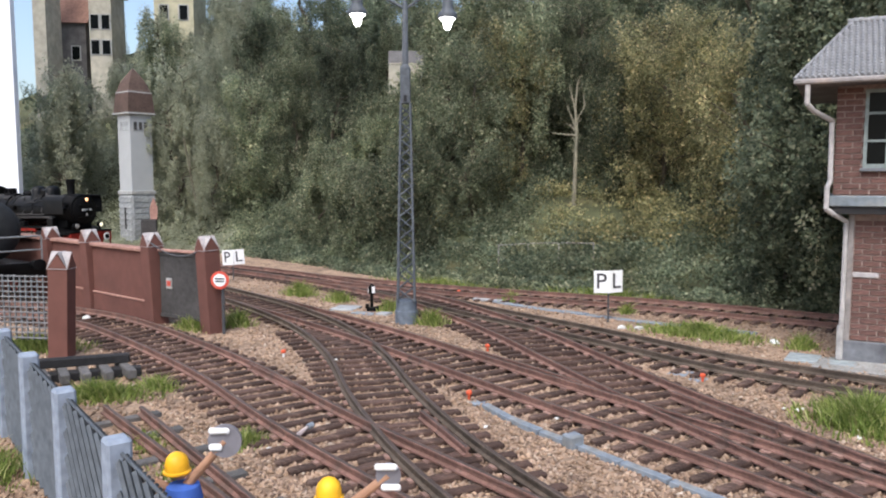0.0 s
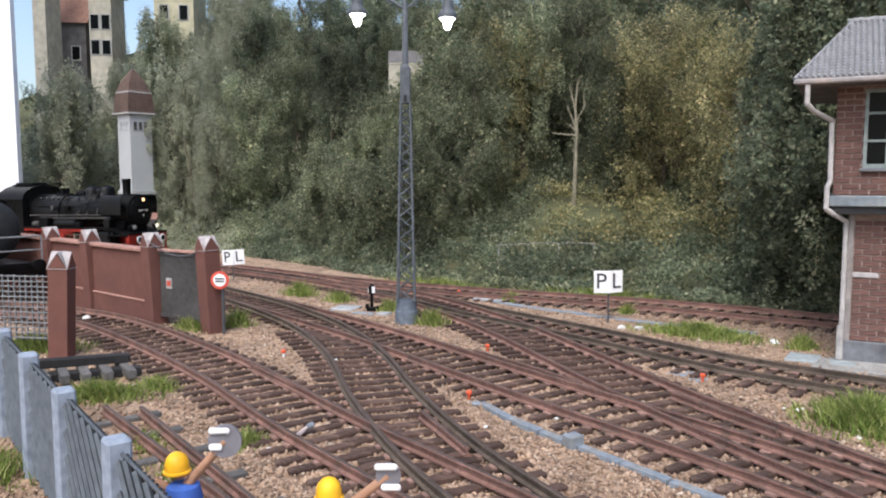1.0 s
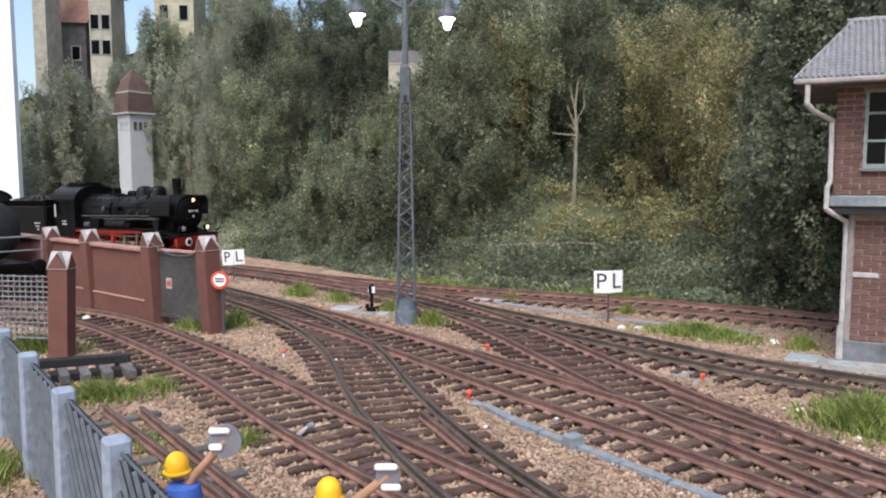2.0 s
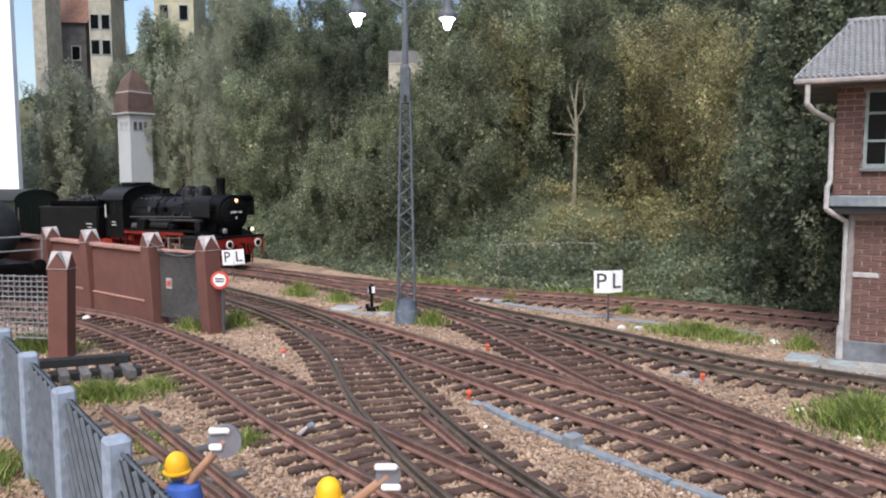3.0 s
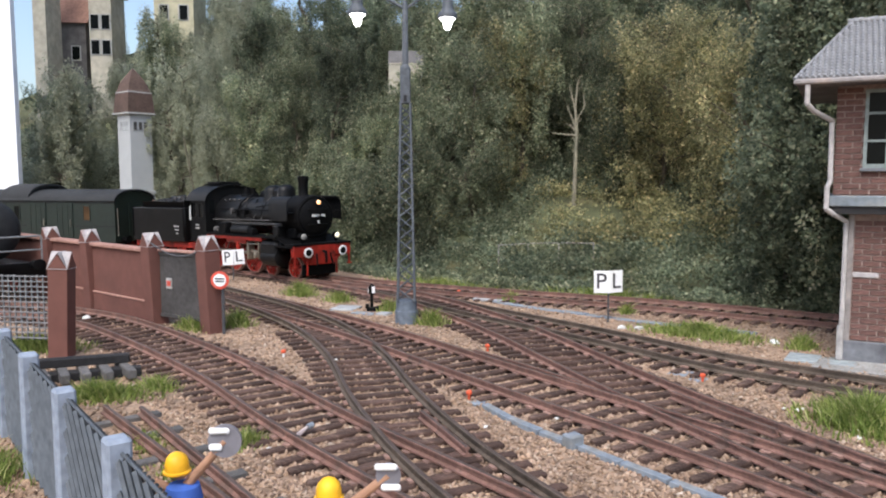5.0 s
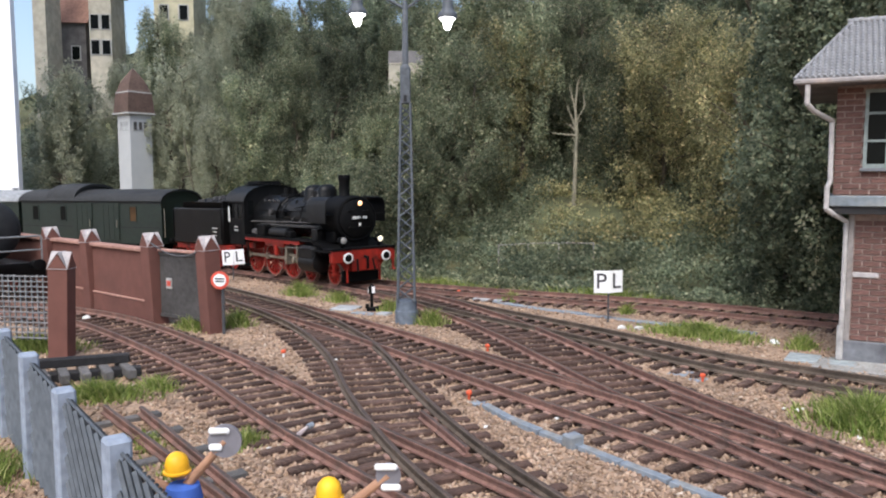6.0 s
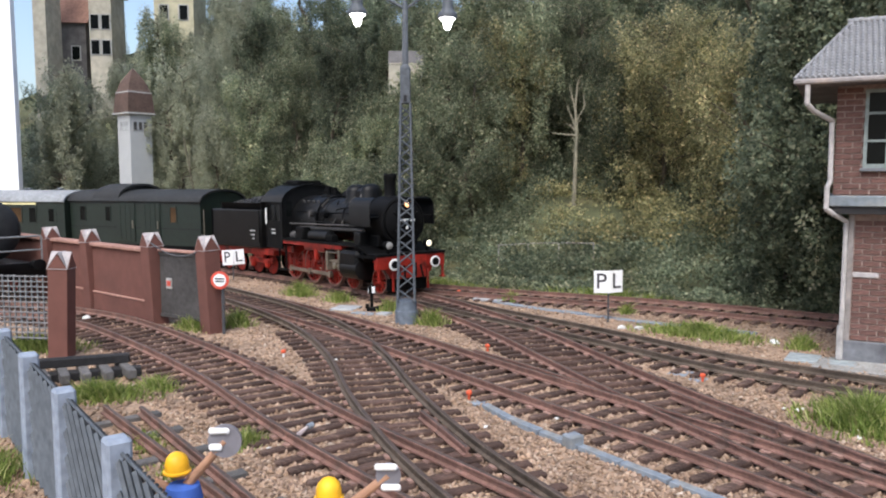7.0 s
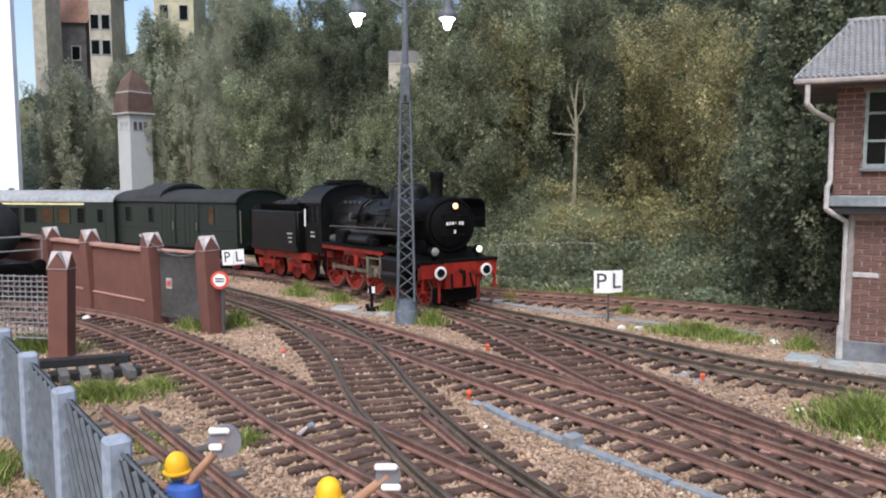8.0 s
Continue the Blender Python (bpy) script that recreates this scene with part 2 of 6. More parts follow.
def box(bm, x0, x1, y0, y1, z0, z1, bevel=0.0, m=None):
    r = bmesh.ops.create_cube(bm, size=1)
    bmesh.ops.transform(bm, verts=r["verts"], matrix=Matrix.Translation(((x0 + x1) / 2, (y0 + y1) / 2, (z0 + z1) / 2)) @ Matrix.Diagonal((abs(x1 - x0), abs(y1 - y0), abs(z1 - z0), 1)))
    vs = r["verts"]
    if bevel:
        es = list({e for v in vs for e in v.link_edges})
        b = bmesh.ops.bevel(bm, geom=es, offset=bevel, segments=1, affect="EDGES", profile=0.5)
        vs = list({v for f in b["faces"] for v in f.verts} | {v for v in vs if v.is_valid})
    if m is not None:
        bmesh.ops.transform(bm, verts=vs, matrix=m)
    return bm


def tube(bm, p0, p1, r0, r1=None, n=10):
    p0, p1 = Vector(p0), Vector(p1)
    d = p1 - p0
    r1 = r0 if r1 is None else r1
    rot = d.to_track_quat("Z", "Y").to_matrix().to_4x4()
    bmesh.ops.create_cone(bm, cap_ends=True, segments=n, radius1=r0, radius2=max(r1, 1e-4), depth=d.length, matrix=Matrix.Translation((p0 + p1) / 2) @ rot)
    return bm


def lathe(bm, prof, n=24, m=None):
    """prof: (x along the axis, radius); turned about the x axis, ends closed."""
    rings = []
    for x, r in prof:
        rings.append([bm.verts.new((x, r * math.cos(2 * math.pi * i / n), r * math.sin(2 * math.pi * i / n))) for i in range(n)])
    for a, b in zip(rings[:-1], rings[1:]):
        for i in range(n):
            bm.faces.new((a[i], a[(i + 1) % n], b[(i + 1) % n], b[i]))
    bm.faces.new(rings[0])
    bm.faces.new(rings[-1][::-1])
    if m is not None:
        bmesh.ops.transform(bm, verts=[v for r in rings for v in r], matrix=m)
    return bm


def prism(bm, outline, a, b, axis="x", m=None):
    """A closed outline drawn out from a to b along an axis."""
    def at(u, v, w):
        return {"x": (w, u, v), "y": (u, w, v), "z": (u, v, w)}[axis]
    lo = [bm.verts.new(at(u, v, a)) for u, v in outline]
    hi = [bm.verts.new(at(u, v, b)) for u, v in outline]
    n = len(outline)
    bm.faces.new(lo)
    bm.faces.new(hi[::-1])
    for i in range(n):
        bm.faces.new((lo[i], hi[i], hi[(i + 1) % n], lo[(i + 1) % n]))
    if m is not None:
        bmesh.ops.transform(bm, verts=lo + hi, matrix=m)
    return bm


UPX = Matrix.Rotation(radians(-90), 4, "Y")  # turns a lathe's x axis upwards


def B():
    return bmesh.new()


def smooth_line(pts, step=0.4):
    """A natural cubic spline through plan points, cut at even steps; runs on straight at both ends."""
    c = np.array(pts, float)
    m = len(c)
    A, R = np.zeros((m, m)), np.zeros((m, 2))
    A[0, 0] = A[-1, -1] = 1
    for i in range(1, m - 1):
        A[i, i - 1], A[i, i], A[i, i + 1] = 1, 4, 1
        R[i] = 6 * (c[i - 1] - 2 * c[i] + c[i + 1])
    Q = np.linalg.solve(A, R)
    t = np.linspace(0, m - 1, 400)
    i = np.minimum(t.astype(int), m - 2)
    u = (t - i)[:, None]
    p = (Q[i] * (1 - u) ** 3 + Q[i + 1] * u ** 3) / 6 + (c[i] - Q[i] / 6) * (1 - u) + (c[i + 1] - Q[i + 1] / 6) * u
    s = np.r_[0, np.cumsum(np.linalg.norm(np.diff(p, axis=0), axis=1))]
    n = max(3, int(s[-1] / step))
    e = np.linspace(0, s[-1], n)
    return np.stack([np.interp(e, s, p[:, 0]), np.interp(e, s, p[:, 1])], 1)


def normals(c):
    d = np.gradient(c, axis=0)
    d /= np.linalg.norm(d, axis=1)[:, None]
    return d, np.stack([-d[:, 1], d[:, 0]], 1)


# ---- ground ----
def dip(y):
    """The yard falls gently away from the camera beyond the turnouts."""
    return -0.0165 * min(max(0.0, y - 27.0), 27.0)


def ground_sheet():
    bm = B()
    ys = (-75, 0, 20, 27, 54, 90, 155)
    rows = [[bm.verts.new((x, y, dip(y) - 0.27)) for x in (-115, -40, 0, 40, 115)] for y in ys]
    for a, b in zip(rows[:-1], rows[1:]):
        for i in range(4):
            bm.faces.new((a[i], a[i + 1], b[i + 1], b[i]))
    tagged(part("ground", bm, M["ground"]), "sandy beige ballast ground of the model yard", "ground", kind="structure")


ground_sheet()

# ---- tracks ----
LINES = {
    "track_main": ([(-120, 66), (-60, 53.5), (-34, 48.4), (-24.34, 45.6), (-16.5, 42.9), (-10.46, 38.91), (-6.9, 35.58), (-3.9, 32.1), (-1.35, 28.75), (0.75, 25.0), (2.45, 21.0), (4.2, 15.9), (6.55, 10.4), (9, 5)], 1.52),
    "track_back": ([(-10.46, 38.95), (-6.9, 35.62), (-3.6, 33.0), (1.26, 30.0), (6.82, 27.05), (10.53, 24.74), (16.5, 21.0), (26, 14.5)], 1.6),
    "track_box": ([(-2.44, 30.67), (0.75, 25.9), (2.74, 23.4), (5.12, 20.37), (7.43, 17.55), (11.0, 14.6), (14.5, 11.5)], 1.32),
    "track_middle": ([(-14.5, 37.0), (-9.48, 30.58), (-3.55, 23.52), (-0.05, 18.85), (2.21, 15.65), (3.96, 13.28), (5.92, 10.39), (8.6, 6)], 1.48),
    "track_link": ([(-9.48, 30.58), (-7.3, 27.9), (-4.11, 23.32), (-2.15, 18.81), (-1.3, 15.7), (-0.06, 12.16), (1.08, 9.77), (2.4, 7)], 1.40),
    "track_left": ([(-19.5, 28.0), (-12.69, 24.92), (-9.05, 22.05), (-5.51, 17.99), (-3.56, 15.32), (-1.76, 12.84), (0.53, 10.01), (3, 6.8)], 1.40),
}
CENTRE = {n: smooth_line(p, 0.25) for n, (p, g) in LINES.items()}


def sweep(bm, line, section, z=0.0):
    """section: (side, height) outline carried along a plan line."""
    d, nrm = normals(line)
    rings = [[bm.verts.new((p[0] + n[0] * u, p[1] + n[1] * u, z + dip(p[1]) + v)) for u, v in section] for p, n in zip(line, nrm)]
    k = len(section)
    for a, b in zip(rings[:-1], rings[1:]):
        for i in range(k):
            bm.faces.new((a[i], a[(i + 1) % k], b[(i + 1) % k], b[i]))
    bm.faces.new(rings[0][::-1])
    bm.faces.new(rings[-1])
    return bm


RAIL = [(-0.075, -0.17), (0.075, -0.17), (0.075, -0.14), (0.02, -0.12), (0.02, -0.05), (0.042, -0.04), (0.042, -0.006), (0.03, 0), (-0.03, 0), (-0.042, -0.006), (-0.042, -0.04), (-0.02, -0.05), (-0.02, -0.12), (-0.075, -0.14)]


def rail(name, line, parent, z=0.0, side="rail"):
    bm = sweep(B(), line, RAIL, z)
    ob = part(name, bm, [M[side], M["railtop"]], parent)
    for f in ob.data.polygons:
        if f.normal.z > 0.9 and (ob.data.vertices[f.vertices[0]].co.z / K - dip(ob.data.vertices[f.vertices[0]].co.y / K)) > z - 0.012:
            f.material_index = 1
    return ob


def near_any(p, lines, d):
    return any(np.min(np.linalg.norm(l - p, axis=1)) < d for l in lines)


def tracks():
    bm = box(B(), -0.10, 0.10, -1.28, 1.28, -0.36, -0.165, 0.022)
    first = None
    done = []
    for k, (name, (pts, gauge)) in enumerate(LINES.items()):
        c = CENTRE[name]
        t = thing(name, 0, 0, 0, label="rusty railway track on brown wooden sleepers in ballast", category="railway track", kind="structure")
        d, nrm = normals(c)
        for side in (1, -1):
            rail("rail", c + nrm * side * gauge / 2, t, 0.003 * k, "rail_dark" if name in ("track_link", "track_box") else "rail")
        s = np.r_[0, np.cumsum(np.linalg.norm(np.diff(c, axis=0), axis=1))]
        n = int(s[-1] / 0.52)
        spots = []
        for i in range(n):
            e = (i + 0.5) * s[-1] / n
            p = np.array([np.interp(e, s, c[:, 0]), np.interp(e, s, c[:, 1])])
            if near_any(p, done, 0.62) or abs(p[0]) > p[1] * 0.7 + 5 or p[1] < 7.5:
                continue
            j = min(len(d) - 1, int(round(e / s[-1] * (len(d) - 1))))
            a = math.degrees(math.atan2(d[j][1], d[j][0])) + random.uniform(-2.5, 2.5)
            spots.append((p[0], p[1], a, gauge))
            m = pose(p[0], p[1], dip(p[1]) - 0.004 * k + random.uniform(-0.012, 0.008), random.uniform(-0.6, 0.6), random.uniform(-1, 1), a)
            if first is None:
                first = part("sleeper", bm, M["sleeper"], t)
                m.translation = m.translation * K
                first.matrix_basis = m
            else:
                again(first, m, t)
        bm = B()
        for x, y, a, g in spots:
            for side in (1, -1):
                box(bm, -0.085, 0.085, side * g / 2 - 0.15, side * g / 2 + 0.15, -0.175, -0.135, m=Matrix.Translation((x, y, dip(y) - 0.004 * k)) @ Matrix.Rotation(radians(a), 4, "Z"))
        tagged(part("rail_chairs", bm, M["chair"], t), kind="stuff")
        done.append(c)


tracks()

# ---- the hill behind the yard ----
FOOT = smooth_line([(-70, 72), (-45, 62), (-30, 57.0), (-18, 52.5), (-8.5, 44.0), (-3, 36.8), (2, 32.6), (7, 29.6), (12.35, 26.4), (19, 22.0), (32, 13), (50, 0)], 1.5)


def rise(x, y):
    """How far a plan point lies behind the foot of the hill."""
    v = FOOT - np.array([x, y])
    i = int(np.argmin((v ** 2).sum(1)))
    j = min(max(i, 1), len(FOOT) - 2)
    d = FOOT[j + 1] - FOOT[j - 1]
    d = d / np.linalg.norm(d)
    side = (x - FOOT[i][0]) * -d[1] + (y - FOOT[i][1]) * d[0]
    return side


def hill_z(x, y):
    u = rise(x, y)
    if u <= 0:
        return dip(y) - 0.30 + 0.05 * u
    n = noise.noise(Vector((x * 0.12, y * 0.12, 0)))
    return dip(y) - 0.30 + 0.5 * u * (1 - math.exp(-u / 2.5)) * 0.9 + n * min(u, 6) * 0.12


def hillside():
    bm = B()
    xs, us = np.linspace(0, len(FOOT) - 1, 90), np.r_[-0.8, 0, 0.6, 1.4, 2.5, 4, 6, 9, 12, 16, 20, 26, 34, 45, 60]
    d, nrm = normals(FOOT)
    rows = []
    for u in us:
        row = []
        for t in xs:
            i = int(round(t))
            p = FOOT[i] + nrm[i] * u
            row.append(bm.verts.new((p[0], p[1], hill_z(*p))))
        rows.append(row)
    for a, b in zip(rows[:-1], rows[1:]):
        for i in range(len(a) - 1):
            bm.faces.new((a[i], a[i + 1], b[i + 1], b[i]))
    tagged(part("hillside", bm, M["hill"]), "overgrown dark green hillside behind the tracks", "hillside", kind="structure")


hillside()


def leaf_mesh(name, centres, radii, per, size, mat, squash=0.8, rng=None, up=0.4):
    """Many small bent leaves, scattered through clumps; every leaf is two triangles folded on its midrib."""
    cs = np.repeat(np.array(centres, float), per, axis=0)
    rs = np.repeat(np.array(radii, float), per)
    n = len(cs)
    v = rng.normal(size=(n, 3))
    v /= np.linalg.norm(v, axis=1)[:, None]
    rad = rs * rng.uniform(0.35, 1.05, n) ** 0.6
    p = cs + v * rad[:, None] * np.array([1, 1, squash])
    a = rng.normal(size=(n, 3)) + v * 0.6 + np.array([0, 0, -0.35])
    a /= np.linalg.norm(a, axis=1)[:, None]
    b = np.cross(a, rng.normal(size=(n, 3)) + np.array([0, 0, up]))
    b /= np.linalg.norm(b, axis=1)[:, None] + 1e-9
    s = size * rng.uniform(0.6, 1.4, n)[:, None]
    nr = np.cross(a, b)
    V = np.stack([p - a * s * 0.6, p + b * s * 0.42 + nr * s * 0.12, p + a * s * 0.7, p - b * s * 0.42 + nr * s * 0.12], 1).reshape(-1, 3) * K
    idx = np.arange(n)[:, None] * 4
    T = np.concatenate([idx + [0, 1, 2], idx + [0, 2, 3]], 1).reshape(-1, 3)
    me = bpy.data.meshes.new(name)
    me.vertices.add(len(V))
    me.vertices.foreach_set("co", V.ravel())
    me.loops.add(T.size)
    me.loops.foreach_set("vertex_index", T.ravel().astype(np.int32))
    me.polygons.add(len(T))
    me.polygons.foreach_set("loop_start", np.arange(0, T.size, 3, dtype=np.int32))
    me.update(calc_edges=True)
    me.materials.append(mat)
    return me


def tree(kind, height, width, seed, bark="bark", density=46, label=""):
    """A tapered trunk with limbs and a ragged crown of hanging leaf clumps."""
    rng = np.random.default_rng(seed)
    t = thing("tree", 0, 0, 0, label=label, category="tree", group="trees on the hillside")
    bm = B()
    pts = [Vector((0, 0, -0.4))]
    steps = 7
    for i in range(1, steps + 1):
        pts.append(Vector((rng.normal() * 0.10 * i, rng.normal() * 0.10 * i, height * 0.9 * i / steps)))
    r0 = height * 0.016
    for i in range(steps):
        tube(bm, pts[i], pts[i + 1], r0 * (1 - i / (steps + 0.6)), r0 * (1 - (i + 1) / (steps + 0.6)), 8)
    centres, radii = [], []
    limbs = int(26 + 1.6 * height)
    for k in range(limbs):
        h = rng.uniform(0.05, 0.98) * height * 0.92
        i = min(steps - 1, int(h / (height * 0.9) * steps))
        base = pts[i].lerp(pts[i + 1], rng.uniform(0, 1))
        ang = rng.uniform(0, 2 * math.pi)
        f = h / height
        reach = width * 0.5 * (math.sin(math.pi * min(1, f * 0.70 + 0.24)) ** 0.7) * rng.uniform(0.45, 1.2)
        tip = base + Vector((math.cos(ang) * reach, math.sin(ang) * reach, reach * rng.uniform(0.1, 0.7)))
        tube(bm, base, tip, r0 * 0.30 * (1 - f * 0.6), r0 * 0.07, 5)
        for q in (0.45, 0.7, 0.9, 1.08):
            c = base.lerp(tip, q) + Vector(rng.normal(size=3) * width * 0.05)
            # a spray hangs from the limb in a few clumps, each lower and smaller
            r = width * rng.uniform(0.05, 0.115)
            for n in range(rng.integers(2, 5)):
                centres.append((c.x + rng.normal() * 0.06 * width * 0.5, c.y + rng.normal() * 0.06 * width * 0.5, max(0.1, c.z - n * r * 1.5)))
                radii.append(r * (1 - 0.16 * n))
    part("trunk", bm, M[bark], t)
    crown = new("crown", leaf_mesh("crown", centres, radii, density, 0.105, M["leaf_" + kind], rng=rng, squash=1.5))
    crown.parent = t
    return t


def forest():
    rng = np.random.default_rng(5)
    kinds = [
        tree("mid", 10.5, 4.4, 1, label="tall green deciduous tree with a loose ragged crown"),
        tree("dark", 12.0, 4.0, 2, label="tall dark green tree with a dense narrow crown"),
        tree("yellow", 10.0, 5.4, 3, label="broad tree with yellowing autumn leaves"),
        tree("pale", 10.5, 4.2, 4, label="pale grey-green tree with haze put into its leaf colour"),
        tree("mid", 6.0, 4.2, 6, label="low bushy green tree on the slope"),
    ]
    spots = []
    used = [False] * 5
    for u in (3.2, 6.0, 9.5, 13.5, 18.5, 24.5, 32.0, 41.0, 50.0):
        k = 0.0
        while k < len(FOOT) - 1:
            i = int(k)
            d, nrm = NRM
            p = FOOT[i] + nrm[i] * (u + rng.uniform(-1.2, 1.2)) + d[i] * rng.uniform(-1.2, 1.2)
            k += (4.3 + u * 0.06) / 1.5 * rng.uniform(0.7, 1.4)
            x, y = p
            px = x / max(y, 1)
            if y < 12 or abs(px) > 0.72 or px < -0.53:
                continue
            if px < -0.485 and u > 9:
                continue
            # clearings: before the tower, under the pale house, round the dead tree
            if -0.46 < px < -0.35 and u < 11:
                continue
            if -0.10 < px < -0.01 and 2 < u < 22:
                if rng.uniform() < 0.45:
                    spots.append((4, x, y))
                continue
            if 0.11 < px < 0.27 and u < (13.5 if 0.13 < px < 0.215 else 8.5):
                continue
            if u < 4:
                if px > -0.30 and rng.uniform() < 0.8:
                    continue
                kind = 4 if px > -0.3 else 3
            # left end of the hill: mostly the haze-coloured trees
            elif px < -0.26:
                kind = rng.choice([3, 3, 3, 0])
            elif px < -0.18:
                kind = rng.choice([3, 0, 0, 1])
            elif 0.23 < px < 0.47 and u < 15:
                kind = rng.choice([2, 2, 2, 0]) if u > 5 else 1
            elif -0.01 < px <= 0.27 and u < 26:
                kind = rng.choice([0, 0, 0, 2, 1])
            elif px > 0.5:
                kind = rng.choice([1, 1, 2, 4])
            else:
                kind = rng.choice([0, 0, 1, 1, 4])
            if u > 12 and px < -0.30 and rng.uniform() < (0.8 if px < -0.43 else 0.35):
                continue
            spots.append((kind, x, y))
    spots += [(k % 2, -10.0 + 2.6 * k, 64.0 + (k % 3)) for k in range(9)]
    spots += [(4, -2.4, 50.5), (4, -3.9, 51.2), (4, -1.2, 52.0), (4, -4.3, 54.8), (4, -2.2, 54.6)]
    for q in np.arange(0.44, 0.62, 0.022):
        y = 24.5 - (q - 0.44) * 22
        spots.append((1 if len(spots) % 2 else 0, q * (y + 3.2) + 0.6, y + 3.6))
    spots += [(1, 13.0, 27.6), (0, 4.4, 42.5), (2, 10.9, 38.4), (0, 2.6, 43.8), (0, 7.0, 49.5), (0, 9.6, 48.0), (0, 0.6, 46.5)]
    for kind, x, y in spots:
        s = rng.uniform(0.8, 1.2)
        m = pose(x * K, y * K, hill_z(x, y) * K, 0, 0, rng.uniform(0, 360))
        if not used[kind]:
            kinds[kind].matrix_basis = m
            used[kind] = True
        else:
            o = copy_thing(kinds[kind], m)
            o.scale = (s, s, s * rng.uniform(0.9, 1.15))


NRM = normals(FOOT)
forest()


def undergrowth():
    """The low bushes and weeds along the foot of the slope."""
    rng = np.random.default_rng(9)
    d, nrm = NRM
    sets = {"mid": [], "dark": [], "yellow": [], "pale": []}
    for k in range(5200):
        i = rng.integers(0, len(FOOT))
        u = rng.uniform(0, 1) ** 1.6 * 20
        p = FOOT[i] + nrm[i] * u + d[i] * rng.uniform(-0.75, 0.75)
        if p[1] < 12 or abs(p[0] / p[1]) > 0.7:
            continue
        r = rng.uniform(0.25, 0.55) if u < 1.2 else rng.uniform(0.4, 1.05)
        n = noise.noise(Vector((p[0] * 0.25, p[1] * 0.25, 3)))
        q = p[0] / p[1]
        # bushes at the left also take the haze-coloured leaves
        if q < -0.28:
            key = "pale"
        elif (n > 0.3 and u > 3) or (0.13 < q < 0.3 and 4.5 < u < 9):
            key = "yellow"
        else:
            key = "dark" if n < 0.1 or q > 0.3 else "mid"
        sets[key].append((p[0], p[1], hill_z(*p) + r * 0.45, r))
    for key, cs in sets.items():
        cs = np.array(cs)
        me = leaf_mesh("undergrowth", cs[:, :3], cs[:, 3], 90, 0.12, M["leaf_" + key], rng=rng, squash=0.75)
        tagged(new("undergrowth", me), "tangled low bushes and weeds on the slope", "undergrowth", kind="stuff")


undergrowth()


# ---- train ----
TRAIN = smooth_line(LINES["track_main"][0], 0.1)
TS = np.r_[0, np.cumsum(np.linalg.norm(np.diff(TRAIN, axis=0), axis=1))]
TS -= TS[int(np.argmin(np.linalg.norm(TRAIN - np.array([0.75, 25.0]), axis=1)))]


def on_line(s):
    return np.array([np.interp(s, TS, TRAIN[:, 0]), np.interp(s, TS, TRAIN[:, 1])])


def front_at(t):
    """Where the locomotive's buffers are along the line at t seconds."""
    return -29.31 + 4.0917 * t - 0.1037 * t * t + 0.00524 * t ** 3


def ride(t, offset, pivot_a, pivot_b):
    """The pose of a vehicle whose front is offset behind the train's front and whose bogies sit at the two pivots."""
    s = front_at(t) - offset
    a, b = on_line(s - pivot_a), on_line(s - pivot_b)
    za, zb = dip(a[1]), dip(b[1])
    n = np.linalg.norm(a - b)
    d = (a - b) / n
    o = a + d * pivot_a
    tilt = (za - zb) / n
    return pose(o[0] * K, o[1] * K, (za + tilt * pivot_a) * K, 0, -math.degrees(math.atan(tilt)), math.degrees(math.atan2(d[1], d[0])))


TX, TY, TZ = 0.82, 1.10, 1.02  # the train model's proportions
TURNING = []  # wheel, centre, radius
RODS = []


def tpart(name, bm, mat, parent, label="", at=None):
    """A part of a rail vehicle, in the model's own proportions."""
    bm.transform(Matrix.Diagonal((TX, TY, TZ, 1)))
    if at:
        at = (at[0] * TX, at[1] * TY, at[2] * TZ)
    return part(name, bm, mat, parent, label, at)


VEHICLES = []  # thing, distance behind the train's front, front and rear pivot


